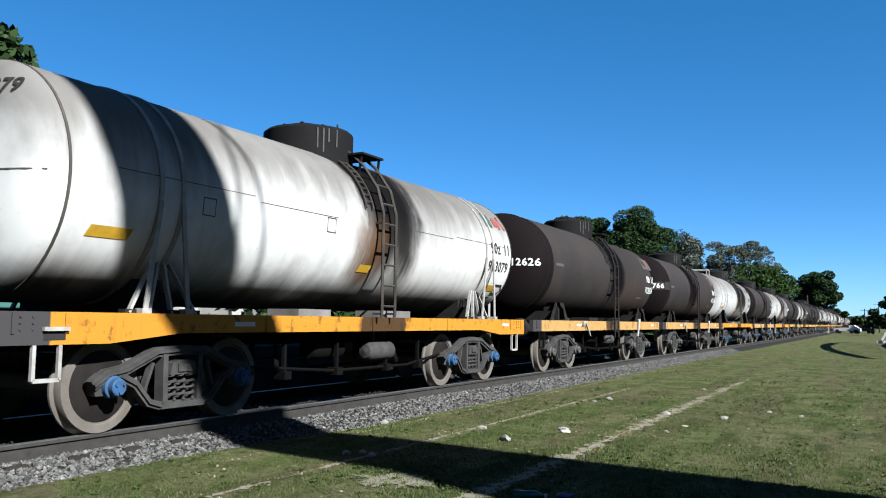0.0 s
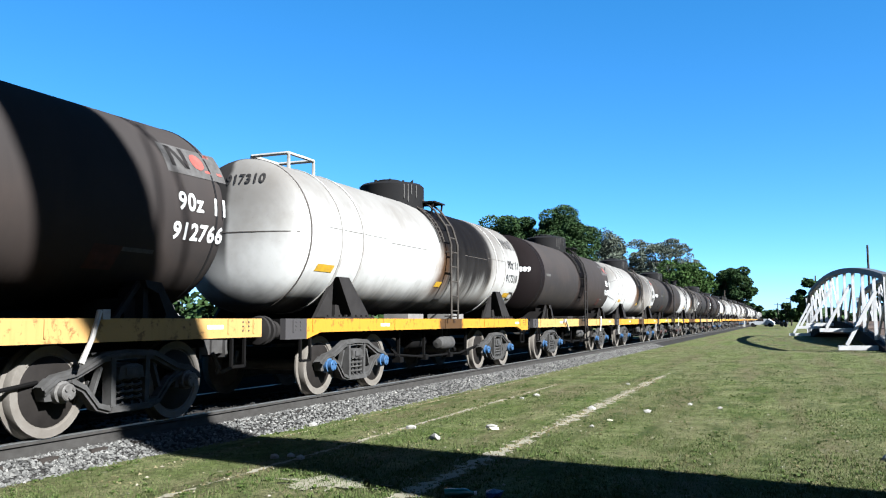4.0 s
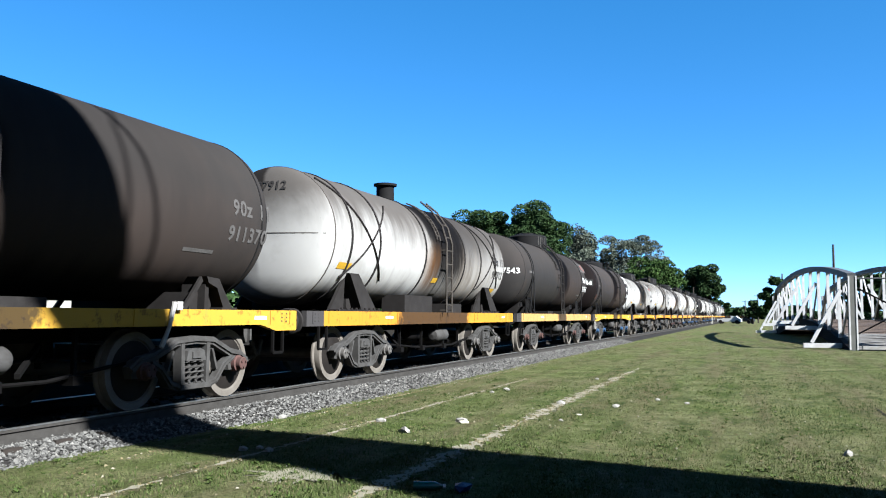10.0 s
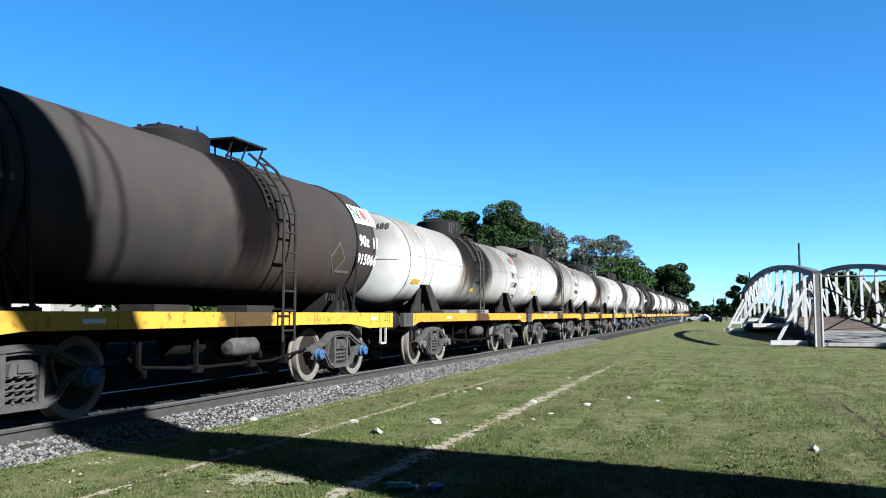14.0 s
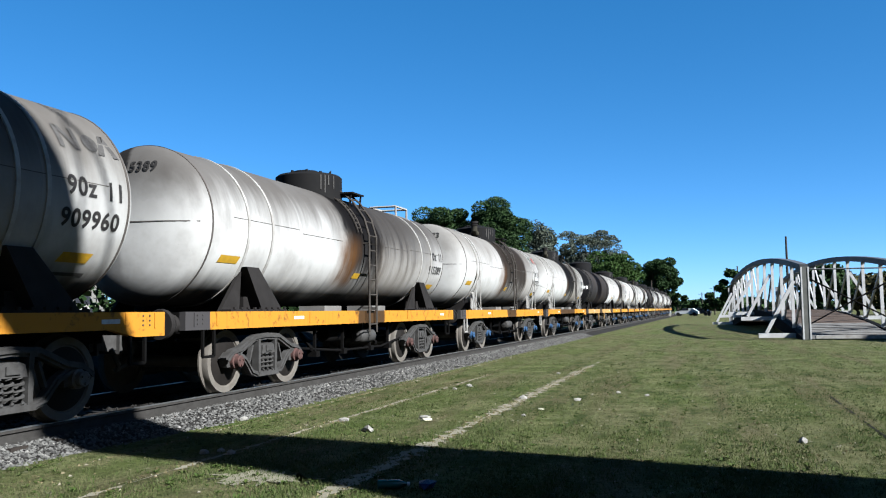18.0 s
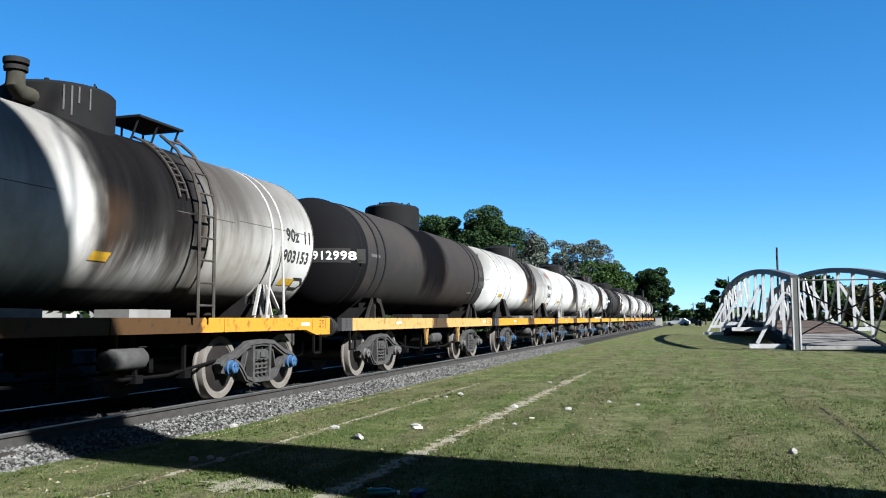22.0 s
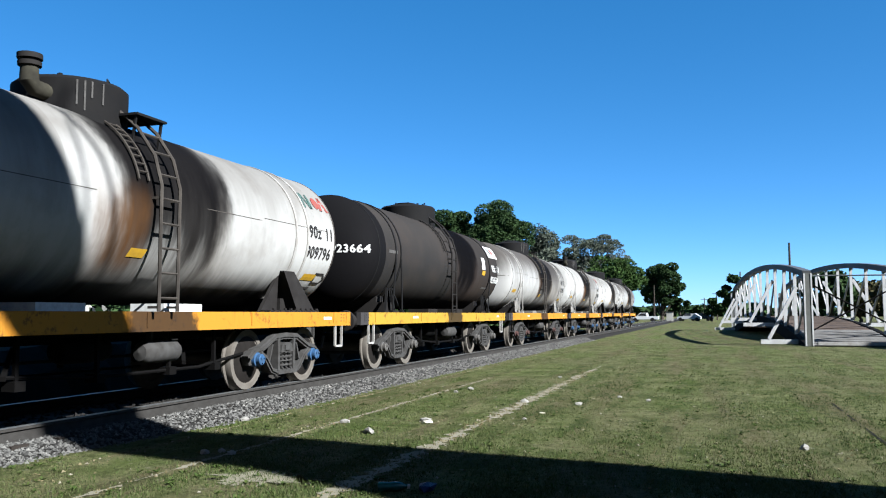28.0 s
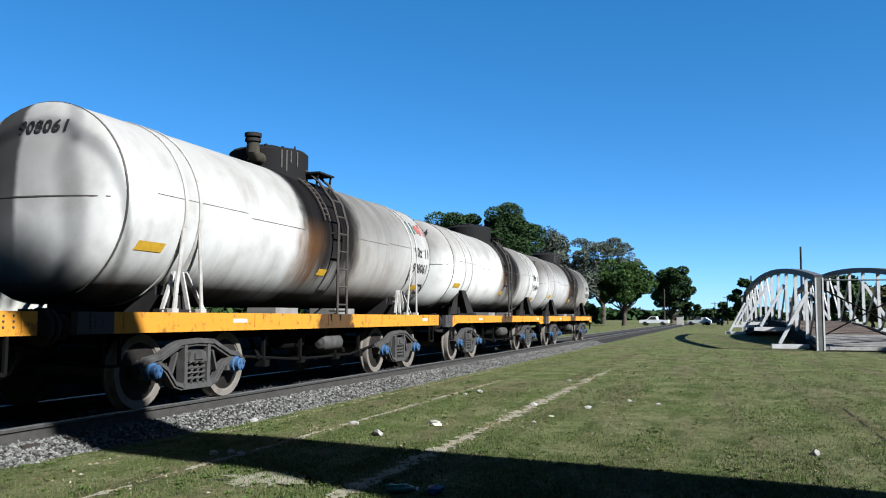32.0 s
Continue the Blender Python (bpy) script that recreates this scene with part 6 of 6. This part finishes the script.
def rosette(m, rnd, x, y, z, s):
    n = rnd.randint(4, 7)
    for i in range(n):
        a = 2 * math.pi * (i + rnd.random() * 0.7) / n
        ca, sa = math.cos(a), math.sin(a)
        r, h = s * rnd.uniform(0.6, 1.2), s * rnd.uniform(0.3, 0.9)
        k = len(m.v)
        w = r * 0.26
        m.v += [(x, y, 0.0), (x + ca * r * 0.6 - sa * w, y + sa * r * 0.6 + ca * w, h * 0.9), (x + ca * r, y + sa * r, h * 0.75), (x + ca * r * 0.6 + sa * w, y + sa * r * 0.6 - ca * w, h * 0.9)]
        m.f.append((k, k + 1, k + 2, k + 3))


def weedy(rnd):
    x, y, z, s = on_lawn(rnd)
    return x, y, 0, rnd.uniform(0.02, 0.05)


scatter("weeds", "small broad-leaved weeds growing in the grass", "weed", "weed", 2600, 29, weedy, rosette)
scatter("grass", "short green and straw-coloured grass blades", "grass", "blade", 200000, 9, on_lawn, blade)


bottle = thing("plastic_bottle", "teal plastic bottle lying in the grass", "bottle", at=pose(-2.44, 6.21, 0.04, 0, 0, 20))
part("body", Mesh().lathe([(0.001, -0.12), (0.036, -0.115), (0.04, -0.1), (0.036, -0.03), (0.04, 0.02), (0.036, 0.06), (0.016, 0.1), (0.014, 0.12)], (0, 0, 0), "x", 14), "tealplastic", bottle, smooth=40)
part("cap", Mesh().lathe([(0.017, 0.118), (0.017, 0.14), (0.001, 0.141)], (0, 0, 0), "x", 10), "letterwhite", bottle)
rp = random.Random(12)


def crumpled(name, label, category, mat, x, y, s, flat):
    me = rock_data(name, mat, rp.randint(0, 99), flat)
    ob = new(name, me)
    ob.matrix_basis = pose(x, y, s * flat * 0.7, 0, 0, rp.uniform(0, 360)) @ Matrix.Diagonal((s * 1.4, s, s, 1))
    return tagged(ob, label, category)


crumpled("plastic_bag", "crumpled blue plastic bag in the grass", "bag", "blueplastic", -2.18, 6.3, 0.08, 0.6)
crumpled("paper_scrap", "crumpled cream paper scrap on the grass", "litter", "paper", -3.52, 10.2, 0.07, 0.35)
crumpled("paper_scrap", "crumpled cream paper scrap on the grass", "litter", "paper", -2.3, 11.6, 0.05, 0.35)


def strip(name, label, x, y0, y1, w, mat, seed, z=0.006):
    """A ragged-edged flat strip: worn lines in the turf and the painted rut shadow."""
    rnd = random.Random(seed)
    n = 220
    vs, fs = [], []
    for i in range(n + 1):
        y = y0 + (y1 - y0) * i / n
        fade = min(1.0, (n - i) / 25 + 0.15)
        gap = 0.15 if noise.noise(Vector((y * 0.9, seed, 0))) < -0.18 else 1.0
        a, b = (w * fade * gap * (0.05 + 1.4 * rnd.random() ** 1.5) for _ in range(2))
        vs += [(x - a, y, z), (x + b, y, z)]
        if i:
            fs.append((2 * i - 2, 2 * i - 1, 2 * i + 1, 2 * i))
    return thing(name, label, "track mark", kind="structure", mesh=Mesh().add(vs, fs), material=mat)


strip("worn_line_near", "pale dusty line of a buried siding rail in the grass", -2.86, 4.5, 22.5, 0.12, "dust", 1)
strip("worn_line_far", "pale dusty line of a buried siding rail in the grass", -4.66, 5.0, 18.0, 0.045, "dust", 2)
# a flat dark strip drawn for the shadow in a rut
strip("wheel_rut", "thin flat dark strip painted as the shadow in a rut", 1.75, 9.5, 14.5, 0.025, "earth", 3, 0.007)


def on_line(rnd):
    if rnd.random() < 0.7:
        return -2.86 + rnd.gauss(0, 0.07), 4.5 + 16 * rnd.random(), 0.004, rnd.uniform(0.006, 0.022)
    return -4.66 + rnd.gauss(0, 0.05), 5 + 13 * rnd.random(), 0.004, rnd.uniform(0.006, 0.018)


def littered(rnd):
    d = 5.2 + 25.0 * rnd.random() ** 1.3
    bg = radians(rnd.uniform(-16, 45))
    return max(-5.7, -d * math.sin(bg)), d * math.cos(bg), 0.004, rnd.uniform(0.006, 0.02)


m_l = Mat("pale_litter", 0.9, 0.0, 0.05)
g = m_l.n("ShaderNodeNewGeometry")
m_l.color(m_l.ramp(g.outputs["Random Per Island"], (0.0, (0.0474, 0.0402, 0.0182)), (0.7, (0.0949, 0.0802, 0.0438)), (1.0, (0.1532, 0.1422, 0.1131))))
M["litter"] = m_l.m
scatter("line_grit", "pale grit along the worn lines", "grit", "litter", 1500, 21, on_line, pebble)
scatter("dry_leaves", "pale dry leaves and grit scattered in the grass", "leaf litter", "litter", 2600, 22, littered, pebble)
rp = random.Random(5)
ring_pts = [(-3.7 + (0.32 + 0.35 * rp.random() ** 2) * math.cos(a * 0.1047), 6.35 + (0.14 + 0.25 * rp.random() ** 2) * math.sin(a * 0.1047), 0.007) for a in range(60)]
thing("bare_patch", "pale bare patch of concrete showing through the grass", "ground patch", kind="structure", mesh=Mesh().add(ring_pts, [tuple(range(60))]), material="dust")
# sleepers, last
sleeper_data = Mesh().box(-1.3, 1.08, -0.11, 0.11, -0.1, 0.125).data("sleeper", "sleeper")
for i in range(110):
    part("sleeper", sleeper_data, "sleeper", ground, "", pose(TRACK_X, -4 + 0.62 * i, 0.0))


# ---- what moves ----
def motions():
    for w, k in zip(WAGONS, range(len(WAGONS))):
        y0 = FIRST + PITCH * k + (LOOSE[k] + LOOSE[k + 1]) / 2
        walk(w, [(4 * i, pose(TRACK_X, y0 - s, RAIL_Z)) for i, s in enumerate(ROLLED)])
    turn = math.degrees(ROLLED[-1] / 32 / WHEEL_R)
    steps = 480
    for ws, y in SPIN:
        walk(ws, [(32 * i / steps, pose(0, y, WHEEL_R, turn * 32 * i / steps, 0, 0)) for i in range(steps + 1)])


motions()
